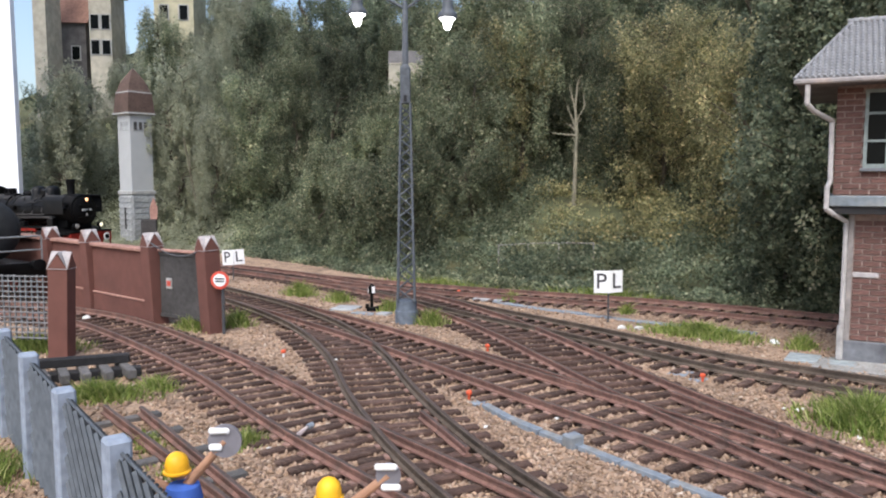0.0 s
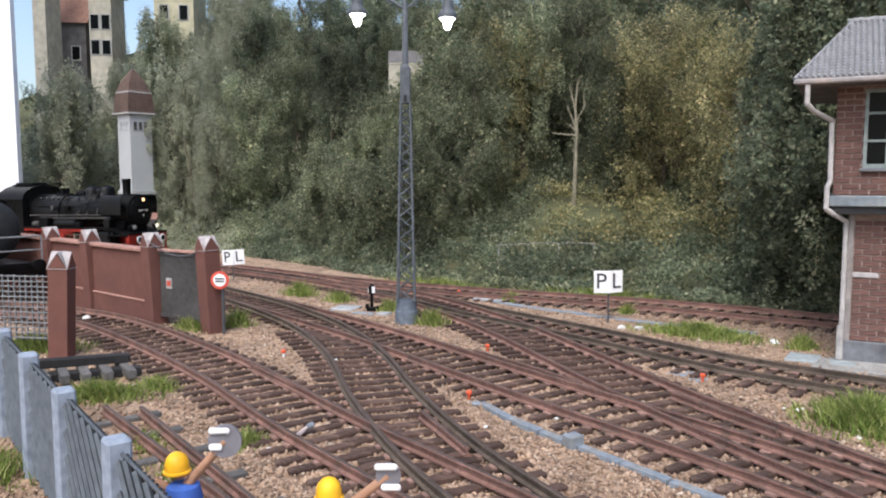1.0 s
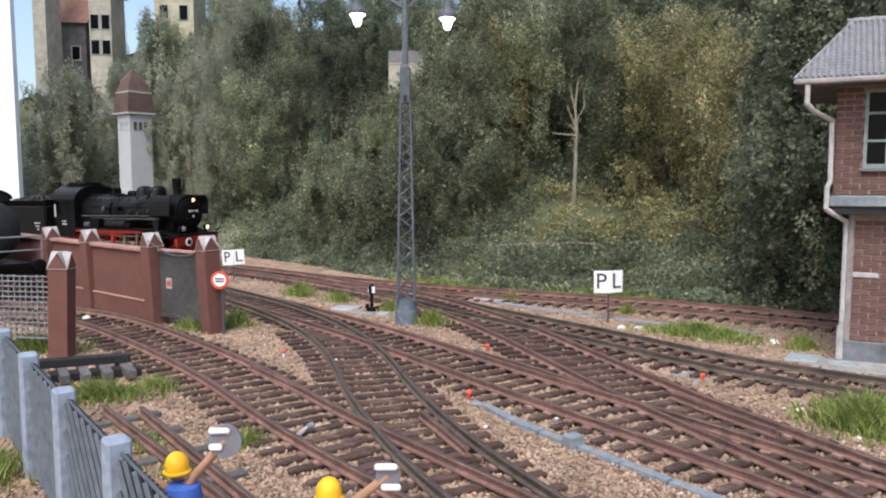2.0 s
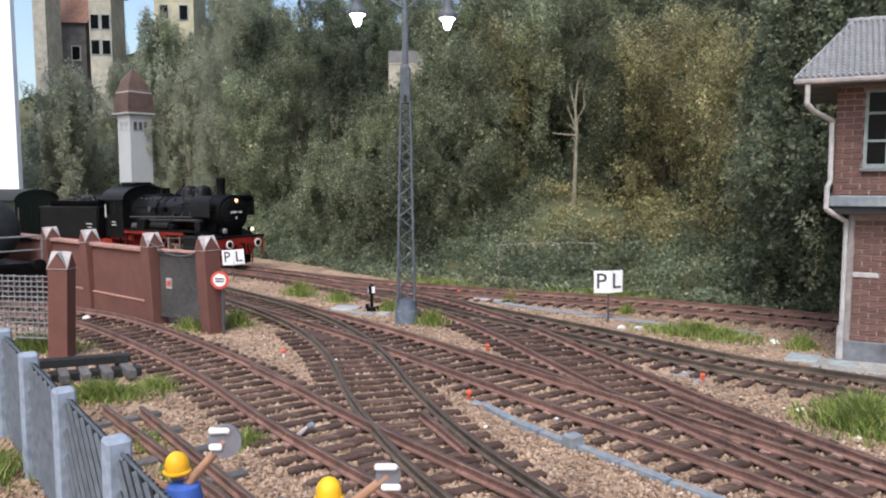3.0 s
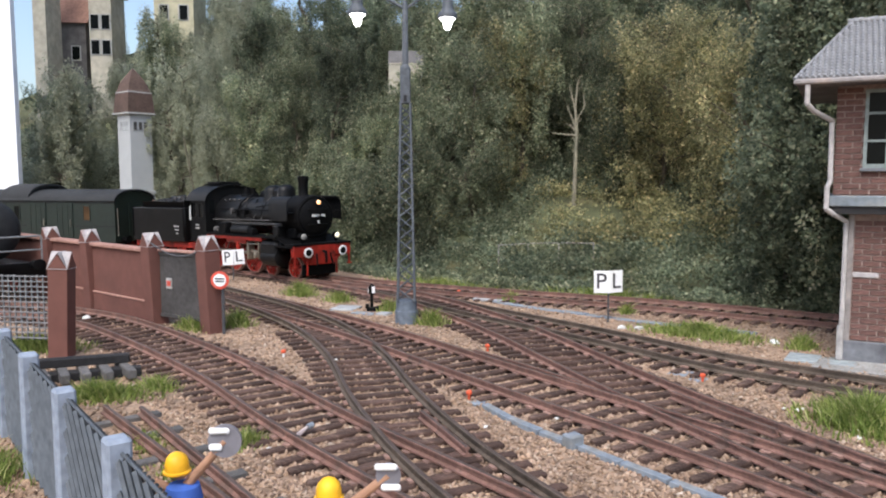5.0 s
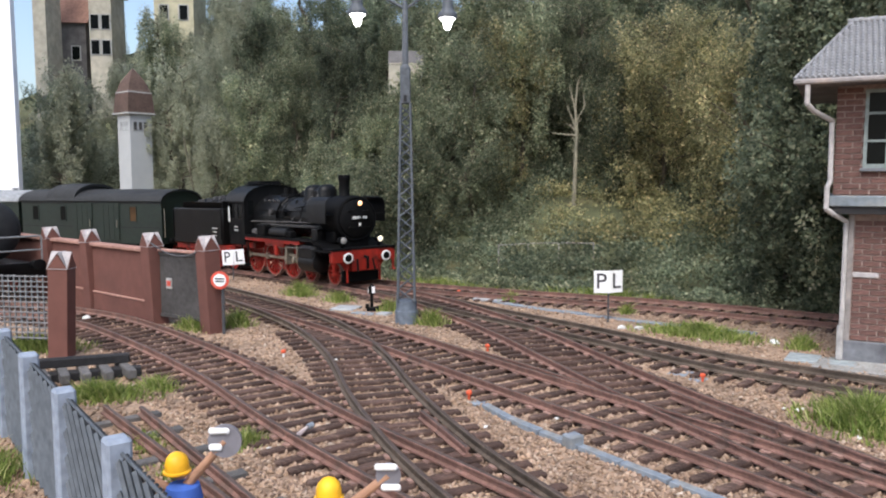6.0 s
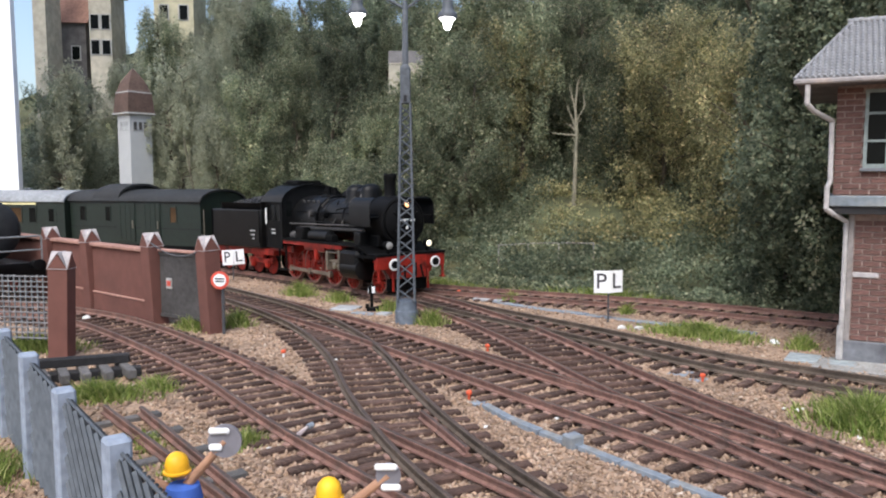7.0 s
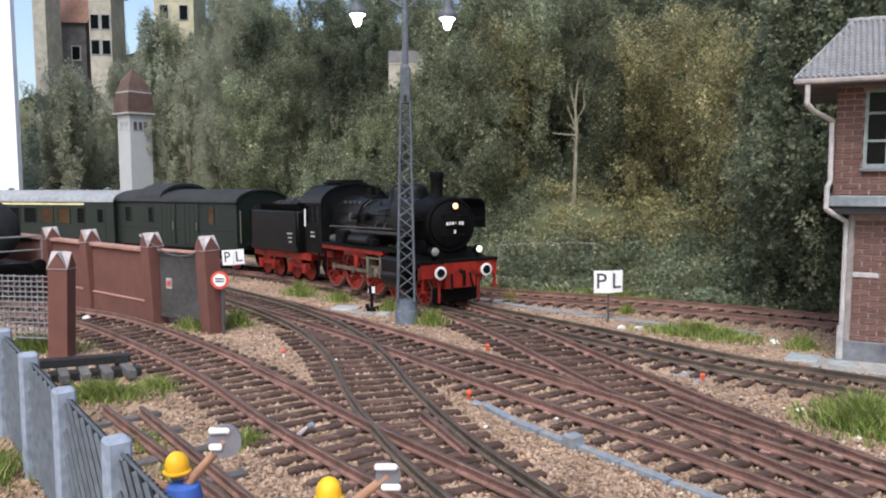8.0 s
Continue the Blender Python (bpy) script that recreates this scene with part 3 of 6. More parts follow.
def spoked_wheel(parent, x, y, r, name="wheel", spokes=11, plain=False):
    """A red wheel about its axle (along y), with a steel tyre of its own."""
    s = 1 if y > 0 else -1
    T = Matrix.Rotation(radians(90), 4, "Z")
    bm = B()
    if plain:
        lathe(bm, [(-0.03, r * 0.9), (0.0, r * 0.9), (0.02, r * 0.55), (0.02, r * 0.2), (0.07, r * 0.18)], 18, T)
    else:
        n = 24
        lathe(bm, [(-0.08, 0.13 * r + 0.05), (0.09, 0.13 * r + 0.05)], 12, T)
        rr = [(-0.05, r * 0.84), (0.05, r * 0.84), (0.05, r * 0.93), (-0.05, r * 0.93)]
        rings = [[bm.verts.new((q * math.sin(2 * math.pi * i / n), w, q * math.cos(2 * math.pi * i / n))) for i in range(n)] for w, q in rr]
        for a, b in zip(rings, rings[1:] + rings[:1]):
            for i in range(n):
                bm.faces.new((a[i], a[(i + 1) % n], b[(i + 1) % n], b[i]))
    w = part(name, bm, M["red"], parent, at=(x * TX, y * TY, r))
    if not plain:
        spoke = part("spoke", box(B(), -0.035, 0.035, -0.03, 0.03, 0.1, r * 0.9), M["red"], w)
        for i in range(1, spokes):
            again(spoke, Matrix.Rotation(2 * math.pi * i / spokes, 4, "Y"), w)
        if r > 0.7:
            part("balance_weight", box(B(), -0.28, 0.28, -0.04, 0.05, -r * 0.84, -r * 0.5, 0.02), M["red"], w)
    n = 28
    bm = B()
    rr = [(-s * 0.07, r + 0.03), (-s * 0.03, r), (s * 0.06, r), (s * 0.06, r * 0.91), (-s * 0.07, r * 0.91)]
    rings = [[bm.verts.new((q * math.sin(2 * math.pi * i / n), u, q * math.cos(2 * math.pi * i / n))) for i in range(n)] for u, q in rr]
    for a, b in zip(rings, rings[1:] + rings[:1]):
        for i in range(n):
            bm.faces.new((a[i], a[(i + 1) % n], b[(i + 1) % n], b[i]))
    part("tyre", bm, M["black2"] if plain else M["rail"], w, "dark steel tyre")
    TURNING.append((w, (x * TX, y * TY, r), r))
    return w


def buffers(parent, x, dx, mat_shank, ring=True):
    for y in (0.875, -0.875):
        bm = lathe(B(), [(x - dx * 0.55, 0.16), (x - dx * 0.25, 0.15), (x - dx * 0.25, 0.11), (x - dx * 0.05, 0.10)], 14)
        bmesh.ops.translate(bm, verts=bm.verts, vec=(0, y, 1.19))
        b = tpart("buffer", bm, mat_shank, parent)
        bm = lathe(B(), [(x - dx * 0.06, 0.21), (x - dx * 0.02, 0.22), (x, 0.18)], 20)
        bmesh.ops.translate(bm, verts=bm.verts, vec=(0, y, 1.19))
        tpart("buffer_head", bm, M["white"] if ring else M["black2"], b, "white-rimmed buffer head" if ring else "")
        if ring:
            bm = lathe(B(), [(x - dx * 0.01, 0.15), (x + dx * 0.012, 0.14)], 20)
            bmesh.ops.translate(bm, verts=bm.verts, vec=(0, y, 1.19))
            tpart("buffer_plate", bm, M["black2"], b, "black buffer face")


def lantern(parent, x, y, z, r, glow, name="headlight"):
    bm = lathe(B(), [(x - 0.30, r * 0.6), (x - 0.26, r * 1.05), (x - 0.02, r * 1.12), (x, r * 1.12)], 16)
    bmesh.ops.translate(bm, verts=bm.verts, vec=(0, y, z))
    box(bm, x - 0.2, x - 0.1, y - 0.04, y + 0.04, z - r - 0.16, z - r + 0.03)
    h = tpart(name, bm, M["black2"], parent)
    bm = lathe(B(), [(x - 0.01, r * 0.95), (x + 0.03, r * 0.85), (x + 0.06, r * 0.45), (x + 0.065, 0.01)], 16)
    bmesh.ops.translate(bm, verts=bm.verts, vec=(0, y, z))
    tpart("lamp_glass", bm, glow, h, "lit lamp glass")


def locomotive():
    """Lengths run back from the buffers; the cab sheets are set off to the rear by cx."""
    cx = -0.5
    L = thing("steam_locomotive", 0, 0, 0, label="black steam locomotive with red frame and lit headlights", category="locomotive")
    zc = 2.70
    tpart("boiler", lathe(B(), [(-2.4, 0.84), (-4.4, 0.84), (-4.42, 0.87), (-4.5, 0.87), (-4.52, 0.84), (-6.2, 0.84), (-6.22, 0.87), (-6.3, 0.87), (-6.32, 0.85), (-9.1, 0.88)], 32, Matrix.Translation((0, 0, zc))), M["black"], L)
    tpart("smokebox", lathe(B(), [(-0.92, 0.80), (-0.88, 0.86), (-0.92, 0.93), (-1.0, 0.95), (-2.38, 0.95), (-2.42, 0.88)], 36, Matrix.Translation((0, 0, zc))), M["black2"], L)
    door = tpart("smokebox_door", lathe(B(), [(-0.92, 0.80), (-0.84, 0.78), (-0.74, 0.62), (-0.66, 0.35), (-0.63, 0.02)], 32, Matrix.Translation((0, 0, zc))), M["black2"], L)
    bm = B()
    box(bm, -0.80, -0.66, -0.5, 0.5, zc + 0.30, zc + 0.36)
    box(bm, -0.80, -0.66, -0.5, 0.5, zc - 0.36, zc - 0.30)
    tube(bm, (-0.66, 0, zc), (-0.52, 0, zc), 0.05)
    box(bm, -0.56, -0.53, -0.22, 0.22, zc - 0.02, zc + 0.02)
    tpart("door_hinge", bm, M["black"], door)
    # the plate's figures are plain bars
    plate = tpart("number_plate", box(B(), -0.66, -0.615, -0.36, 0.36, zc - 0.03, zc + 0.14), M["black2"], L)
    for i, w in enumerate((0.07, 0.07, 0.05, 0.07, 0.07, 0.07)):
        y = 0.28 - i * 0.105 - (0.06 if i > 1 else 0)
        tpart("figure", box(B(), -0.615, -0.60, y - w / 2, y + w / 2, zc + 0.0, zc + 0.11), M["white"], plate, "white painted bar")
    tpart("figure", box(B(), -0.66, -0.61, -0.035, 0.035, zc - 0.28, zc - 0.15), M["white"], plate, "white painted bar")
    tpart("chimney", lathe(B(), [(3.45, 0.38), (3.58, 0.27), (3.7, 0.215), (4.25, 0.225), (4.3, 0.25), (4.46, 0.25), (4.5, 0.22), (4.3, 0.16)], 22, Matrix.Translation((-1.95, 0, 0)) @ Matrix.Diagonal((1.15, 0.95, 1, 1)) @ UPX), M["black2"], L, "tall black chimney")
    for x, r, top in ((-3.55, 0.42, 4.12), (-4.75, 0.46, 4.10)):
        tpart("dome", lathe(B(), [(3.3, r + 0.12), (3.55, r + 0.02), (3.85, r), (top - 0.12, r * 0.86), (top - 0.03, r * 0.55), (top, 0.03)], 22, Matrix.Translation((x, 0, 0)) @ UPX), M["black"], L)
    bm = B()
    box(bm, -4.4, -3.8, -0.3, 0.3, 3.45, 3.95, 0.12)
    tpart("sand_box", bm, M["black"], L)
    bm = B()
    tube(bm, (-7.3, 0.15, 3.5), (-7.3, 0.15, 3.98), 0.13)
    tube(bm, (-7.3, -0.15, 3.5), (-7.3, -0.15, 3.98), 0.13)
    tube(bm, (-7.9, 0, 3.5), (-7.9, 0, 3.85), 0.10)
    box(bm, -7.6, -7.0, -0.35, 0.35, 3.5, 3.68, 0.04)
    tpart("safety_valve", bm, M["black2"], L)
    bm = B()
    lathe(bm, [(-6.55, 0.16), (-6.45, 0.22), (-5.95, 0.22), (-5.85, 0.16)], 14, Matrix.Translation((0, 0.3, 3.62)))
    tpart("generator", bm, M["black2"], L)
    # pipes and rails along the boiler
    for s in (1, -1):
        bm = B()
        tube(bm, (-1.1, s * 1.02, 2.98), (-8.5, s * 1.02, 2.98), 0.028, n=6)
        for x in np.arange(-1.5, -8.5, -1.4):
            tube(bm, (x, s * 0.78, 2.98), (x, s * 1.03, 2.98), 0.025, n=6)
        tpart("handrail", bm, M["black2"], L)
        bm = B()
        tube(bm, (-2.3, s * 0.95, 2.35), (-8.3, s * 0.98, 2.3), 0.07, n=8)
        tube(bm, (-3.55, s * 0.4, 3.7), (-3.5, s * 0.9, 2.6), 0.05, n=8)
        tube(bm, (-4.05, s * 0.4, 3.6), (-4.4, s * 0.92, 2.5), 0.04, n=8)
        tube(bm, (-4.2, s * 0.4, 3.6), (-5.3, s * 0.92, 2.5), 0.04, n=8)
        tube(bm, (-6.4, s * 0.5, 3.5), (-7.4, s * 0.96, 2.7), 0.045, n=8)
        # grey instead of black puts the highlights into the pipes' colour
        tpart("pipe", bm, M["gate"], L)
        for k, (xa, za, xb, zb) in enumerate(((-2.9, 3.35, -4.9, 3.1), (-5.4, 3.45, -5.6, 2.3), (-6.8, 3.4, -6.9, 2.2), (-7.9, 3.45, -8.3, 2.4), (-5.0, 2.55, -8.3, 2.62), (-2.6, 2.2, -4.6, 1.85))):
            r1, r2 = 0.88 * math.cos(math.asin(min(1, max(-1, (za - zc) / 0.9)))), 0.92 * math.cos(math.asin(min(1, max(-1, (zb - zc) / 0.95))))
            tpart("boiler_pipe", tube(B(), (xa, s * (r1 + 0.05), za), (xb, s * (r2 + 0.05), zb), 0.035, n=6), M["black"], L)
        tpart("boiler_fitting", box(B(), -6.2, -5.8, s * 0.80, s * 1.02, 2.75, 3.05, 0.04), M["black2"], L)
        tpart("boiler_fitting", tube(B(), (-7.1, s * 0.9, 2.9), (-7.1, s * 1.1, 2.9), 0.12, n=12), M["gate"], L)
        bm = lathe(B(), [(-6.75, 0.12), (-6.68, 0.24), (-4.95, 0.24), (-4.88, 0.12)], 18, Matrix.Translation((0, s * 1.12, 2.02)))
        tpart("air_tank", bm, M["black"], L, "dark grey lying air tank")
        bm = box(B(), -8.0, -7.2, s * 0.85, s * 1.35, 1.80, 2.35, 0.05)
        tpart("pump", bm, M["black2"], L)
        bm = box(B(), -2.6, -2.1, s * 0.85, s * 1.25, 1.6, 2.3, 0.04)
        tpart("steam_pipe_cover", bm, M["black"], L)
        tpart("smokebox_saddle", box(B(), -1.3, -2.3, s * 0.3, s * 0.85, 1.75, 2.2, 0.04), M["black2"], L)
        tpart("reverser_rod", tube(B(), (-3.0, s * 1.06, 2.52), (-9.0, s * 1.16, 2.46), 0.035, n=6), M["gate"], L)
        tpart("injector", lathe(B(), [(-8.6, 0.08), (-8.55, 0.17), (-8.1, 0.17), (-8.05, 0.08)], 12, Matrix.Translation((0, s * 1.2, 1.98))), M["gate"], L, "small grey injector")
        tpart("sand_pipe", tube(B(), (-5.1, s * 0.9, 2.5), (-5.3, s * 1.0, 1.0), 0.03, n=6), M["black2"], L)
        tpart("lubricator", box(B(), -5.0, -4.5, s * 1.0, s * 1.3, 1.84, 2.12, 0.03), M["black2"], L)
        tpart("combination_lever", box(B(), -3.9, -4.02, s * 1.22, s * 1.28, 0.75, 1.6, 0.02), M["steel"], L, "bright steel lever")
        tpart("valve_rod", tube(B(), (-3.4, s * 1.2, 1.45), (-6.0, s * 1.24, 1.4), 0.04, n=8), M["steel"], L, "bright steel valve rod")
        # smoke deflector: an upright sheet bent in at its top
        out = [(1.36, 2.55), (1.39, 2.55), (1.39, 3.25), (1.35, 3.42), (1.25, 3.54), (1.12, 3.60), (1.10, 3.575), (1.23, 3.51), (1.325, 3.40), (1.36, 3.24)]
        bm = prism(B(), [(s * u, v) for u, v in out], -2.65, -0.95, "x")
        for x in (-2.4, -1.1):
            tube(bm, (x, s * 0.85, 2.9), (x, s * 1.37, 2.9), 0.03, n=6)
        tpart("smoke_deflector", bm, M["black"], L, "black smoke deflector sheet")
        # running board and valance
        bm = box(B(), -2.0, -9.3, s * 0.72, s * 1.44, 1.76, 1.84)
        box(bm, -0.35, -2.0, s * 0.72, s * 1.5, 1.40, 1.47)
        tpart("running_board", bm, M["black2"], L)
        bm = box(B(), -3.4, -9.3, s * 1.36, s * 1.40, 1.60, 1.76)
        tpart("valance", bm, M["red"], L)
        # cylinder, with steam chest
        bm = lathe(B(), [(-1.85, 0.30), (-1.9, 0.42), (-3.3, 0.42), (-3.35, 0.30)], 22, Matrix.Translation((0, s * 1.12, 0.92)))
        lathe(bm, [(-1.7, 0.16), (-1.75, 0.26), (-3.45, 0.26), (-3.5, 0.16)], 16, Matrix.Translation((0, s * 1.05, 1.45)))
        box(bm, -1.9, -3.4, s * 0.75, s * 1.50, 0.62, 1.62, 0.12)
        tpart("cylinder", bm, M["black"], L)
        bm = box(B(), -3.5, -5.0, s * 1.10, s * 1.18, 1.05, 1.14)
        box(bm, -4.95, -5.1, s * 0.95, s * 1.3, 0.7, 1.5, 0.02)
        box(bm, -4.3, -4.55, s * 1.02, s * 1.26, 0.78, 1.04, 0.03)
        tube(bm, (-3.4, s * 1.14, 0.9), (-4.4, s * 1.14, 0.9), 0.05)
        tube(bm, (-4.1, s * 1.2, 0.9), (-3.9, s * 1.2, 1.5), 0.04, n=6)
        tpart("slide_bar", bm, M["steel"], L, "bright steel slide bars and crosshead")
        bm = box(B(), -5.1, -7.2, s * 1.25, s * 1.33, 1.42, 1.62, 0.03)
        box(bm, -5.9, -6.15, s * 1.22, s * 1.34, 1.0, 1.75, 0.03)
        tpart("link_bracket", bm, M["red"], L)
        # rods
        bm = box(B(), -4.15, 0.15, -0.04, 0.04, -0.07, 0.07, 0.02)
        for x in (0, -2.0, -4.0):
            tube(bm, (x, -0.06, 0), (x, 0.06, 0), 0.14, n=12)
        rod = tpart("coupling_rod", bm, M["steel"], L, "bright steel coupling rod", at=(-5.35, s * 0.98, 0.79 / TZ))
        RODS.append((rod, (-5.35 * TX, s * 0.98 * TY, 0.79), 0.30, 0.79, 0.0 if s > 0 else 1.57))
        for x in (-5.35, -7.35, -9.35):
            spoked_wheel(L, x, s * 0.78, 0.79, "driving_wheel", 15)
        for x in (-1.35, -3.55):
            spoked_wheel(L, x, s * 0.78, 0.50, "bogie_wheel", 10)
        # step, guard iron, brake gear
        bm = box(B(), -8.9, -9.7, s * 1.30, s * 1.46, 0.45, 0.51)
        box(bm, -8.9, -8.95, s * 1.36, s * 1.42, 0.5, 1.5)
        box(bm, -9.65, -9.7, s * 1.36, s * 1.42, 0.5, 1.5)
        tpart("step", bm, M["black2"], L)
        bm = box(B(), -0.42, -0.34, s * 0.71, s * 0.79, 0.15, 0.9, 0.02)
        box(bm, -0.45, -0.2, s * 1.30, s * 1.46, 0.55, 0.60)
        box(bm, -0.36, -0.30, s * 1.34, s * 1.42, 0.55, 1.45)
        tpart("guard_iron", bm, M["red"], L)
        for x in (-6.35, -8.35, -10.2):
            bm = box(B(), x - 0.06, x + 0.06, s * 0.7, s * 0.86, 0.35, 1.35, 0.02)
            tpart("brake_hanger", bm, M["red"], L)
    bm = box(B(), -0.25, -10.9, -0.6, 0.6, 0.62, 1.55, 0.03)
    box(bm, -8.6, -10.9, -1.2, 1.2, 1.2, 1.5, 0.02)
    tpart("chassis", bm, M["red"], L, "red main frame")
    tpart("bogie_frame", box(B(), -0.7, -4.1, -0.5, 0.5, 0.28, 0.7, 0.05), M["black2"], L, "black front bogie frame")
    bm = box(B(), -0.55, -0.28, -1.45, 1.45, 1.00, 1.48, 0.02)
    tpart("buffer_beam", bm, M["red"], L, "red buffer beam")
    bm = box(B(), -0.24, -1.1, -1.47, 1.47, 1.48, 1.56, 0.01)
    prism(bm, [(-1.0, 1.56), (-2.1, 1.84), (-2.1, 1.76), (-1.0, 1.48)], -1.4, 1.4, "y")
    box(bm, -1.0, -2.3, -0.62, 0.62, 1.5, 1.95, 0.05)
    tpart("front_platform", bm, M["black2"], L)
    buffers(L, 0.0, 1.0, M["red"])
    bm = B()
    tube(bm, (-0.3, 0, 1.2), (-0.02, 0, 1.16), 0.06)
    box(bm, -0.05, 0.03, -0.05, 0.05, 0.7, 1.22, 0.02)
    tube(bm, (-0.25, 0.35, 1.1), (-0.1, 0.4, 0.6), 0.04)
    tube(bm, (-0.25, -0.35, 1.1), (-0.1, -0.4, 0.6), 0.04)
    tpart("coupling_hook", bm, M["black2"], L)
    bm = prism(B(), [(-1.05, 1.0), (1.05, 1.0), (0.75, 0.62), (-0.75, 0.62)], -0.52, -0.46, "x")
    tpart("apron", bm, M["red"], L, "dark red apron plate under the beam")
    tpart("snow_plough", box(B(), -0.62, -0.75, -0.85, 0.85, 0.14, 0.62, 0.03), M["black2"], L)
    lantern(L, -0.45, 0.85, 1.86, 0.13, M["glow_warm"])
    lantern(L, -0.45, -0.85, 1.86, 0.15, M["lens"])
    lantern(L, -0.60, 0, 3.34, 0.11, M["glow_hot"])
    # cab: two side sheets with windows, front sheet, arched roof
    for s in (1, -1):
        bm = B()
        y0, y1 = s * 1.38, s * 1.42
        box(bm, cx - 8.75, cx - 10.5, y0, y1, 1.35, 2.55)
        box(bm, cx - 8.75, cx - 9.0, y0, y1, 2.55, 3.45)
        box(bm, cx - 9.5, cx - 9.62, y0, y1, 2.55, 3.45)
        box(bm, cx - 10.1, cx - 10.2, y0, y1, 2.55, 3.45)
        box(bm, cx - 8.75, cx - 10.5, y0, y1, 3.25, 3.5)
        tpart("cab_side", bm, M["black2"], L)
        for xa, xb in ((-9.0, -9.5), (-9.62, -10.1)):
            tpart("cab_pane", box(B(), cx + xa, cx + xb, y0 + s * 0.005, y0 + s * 0.015, 2.55, 3.25), M["glass_dark"], L, "dark cab window")
        bm = box(B(), cx - 9.5, cx - 9.95, y1, y1 + s * 0.02, 1.98, 2.05)
        box(bm, cx - 9.55, cx - 9.95, y1, y1 + s * 0.02, 2.14, 2.20)
        tpart("lettering", bm, M["white_dull"], L, "small white lettering bars")
        bm = tube(B(), (cx - 10.55, s * 1.44, 2.4), (cx - 10.55, s * 1.44, 3.1), 0.04, n=6)
        tpart("grab_rail", bm, M["white"], L, "pale grab rail")
        bm = box(B(), cx - 10.6, cx - 10.68, s * 1.2, s * 1.40, 1.35, 3.45)
        tpart("cab_edge", bm, M["black2"], L)
    arch = [(1.46 * math.cos(a), 3.36 + 0.80 * math.sin(a)) for a in np.linspace(0, math.pi, 17)]
    inner = [(1.40 * math.cos(a), 3.36 + 0.74 * math.sin(a)) for a in np.linspace(math.pi, 0, 17)]
    tpart("cab_roof", prism(B(), arch + inner, cx - 8.65, cx - 10.95, "x"), M["black"], L, "black arched cab roof")
    tpart("cab_front", prism(B(), [(1.40, 1.5)] + inner[::-1] + [(-1.40, 1.5)], cx - 8.82, cx - 8.76, "x"), M["black"], L)
    for s in (1, -1):
        tpart("cab_pane", box(B(), cx - 8.75, cx - 8.74, s * 0.98, s * 1.22, 2.75, 3.4), M["glass_dark"], L, "dark spectacle window")
    bm = box(B(), cx - 8.9, cx - 10.7, -0.62, 0.62, 4.14, 4.20, 0.02)
    box(bm, cx - 9.0, cx - 10.6, -0.5, 0.5, 4.20, 4.30, 0.03)
    tpart("roof_vent", bm, M["black2"], L)
    # firebox hump before the cab, with its washout plugs
    bm = prism(B(), [(0.98 * math.cos(a), 2.62 + 1.02 * math.sin(a)) for a in np.linspace(0, math.pi, 17)] + [(-0.95, 1.8), (0.95, 1.8)], -6.75, cx - 8.8, "x")
    tpart("firebox", bm, M["black"], L)
    for s in (1, -1):
        for x in (-7.0, -7.5, -8.0, -8.5):
            tpart("washout_plug", tube(B(), (x, s * 0.62, 3.30), (x, s * 0.74, 3.44), 0.06, n=8), M["gate"], L)
    VEHICLES.append((L, 0.0, 1.9, 7.7))


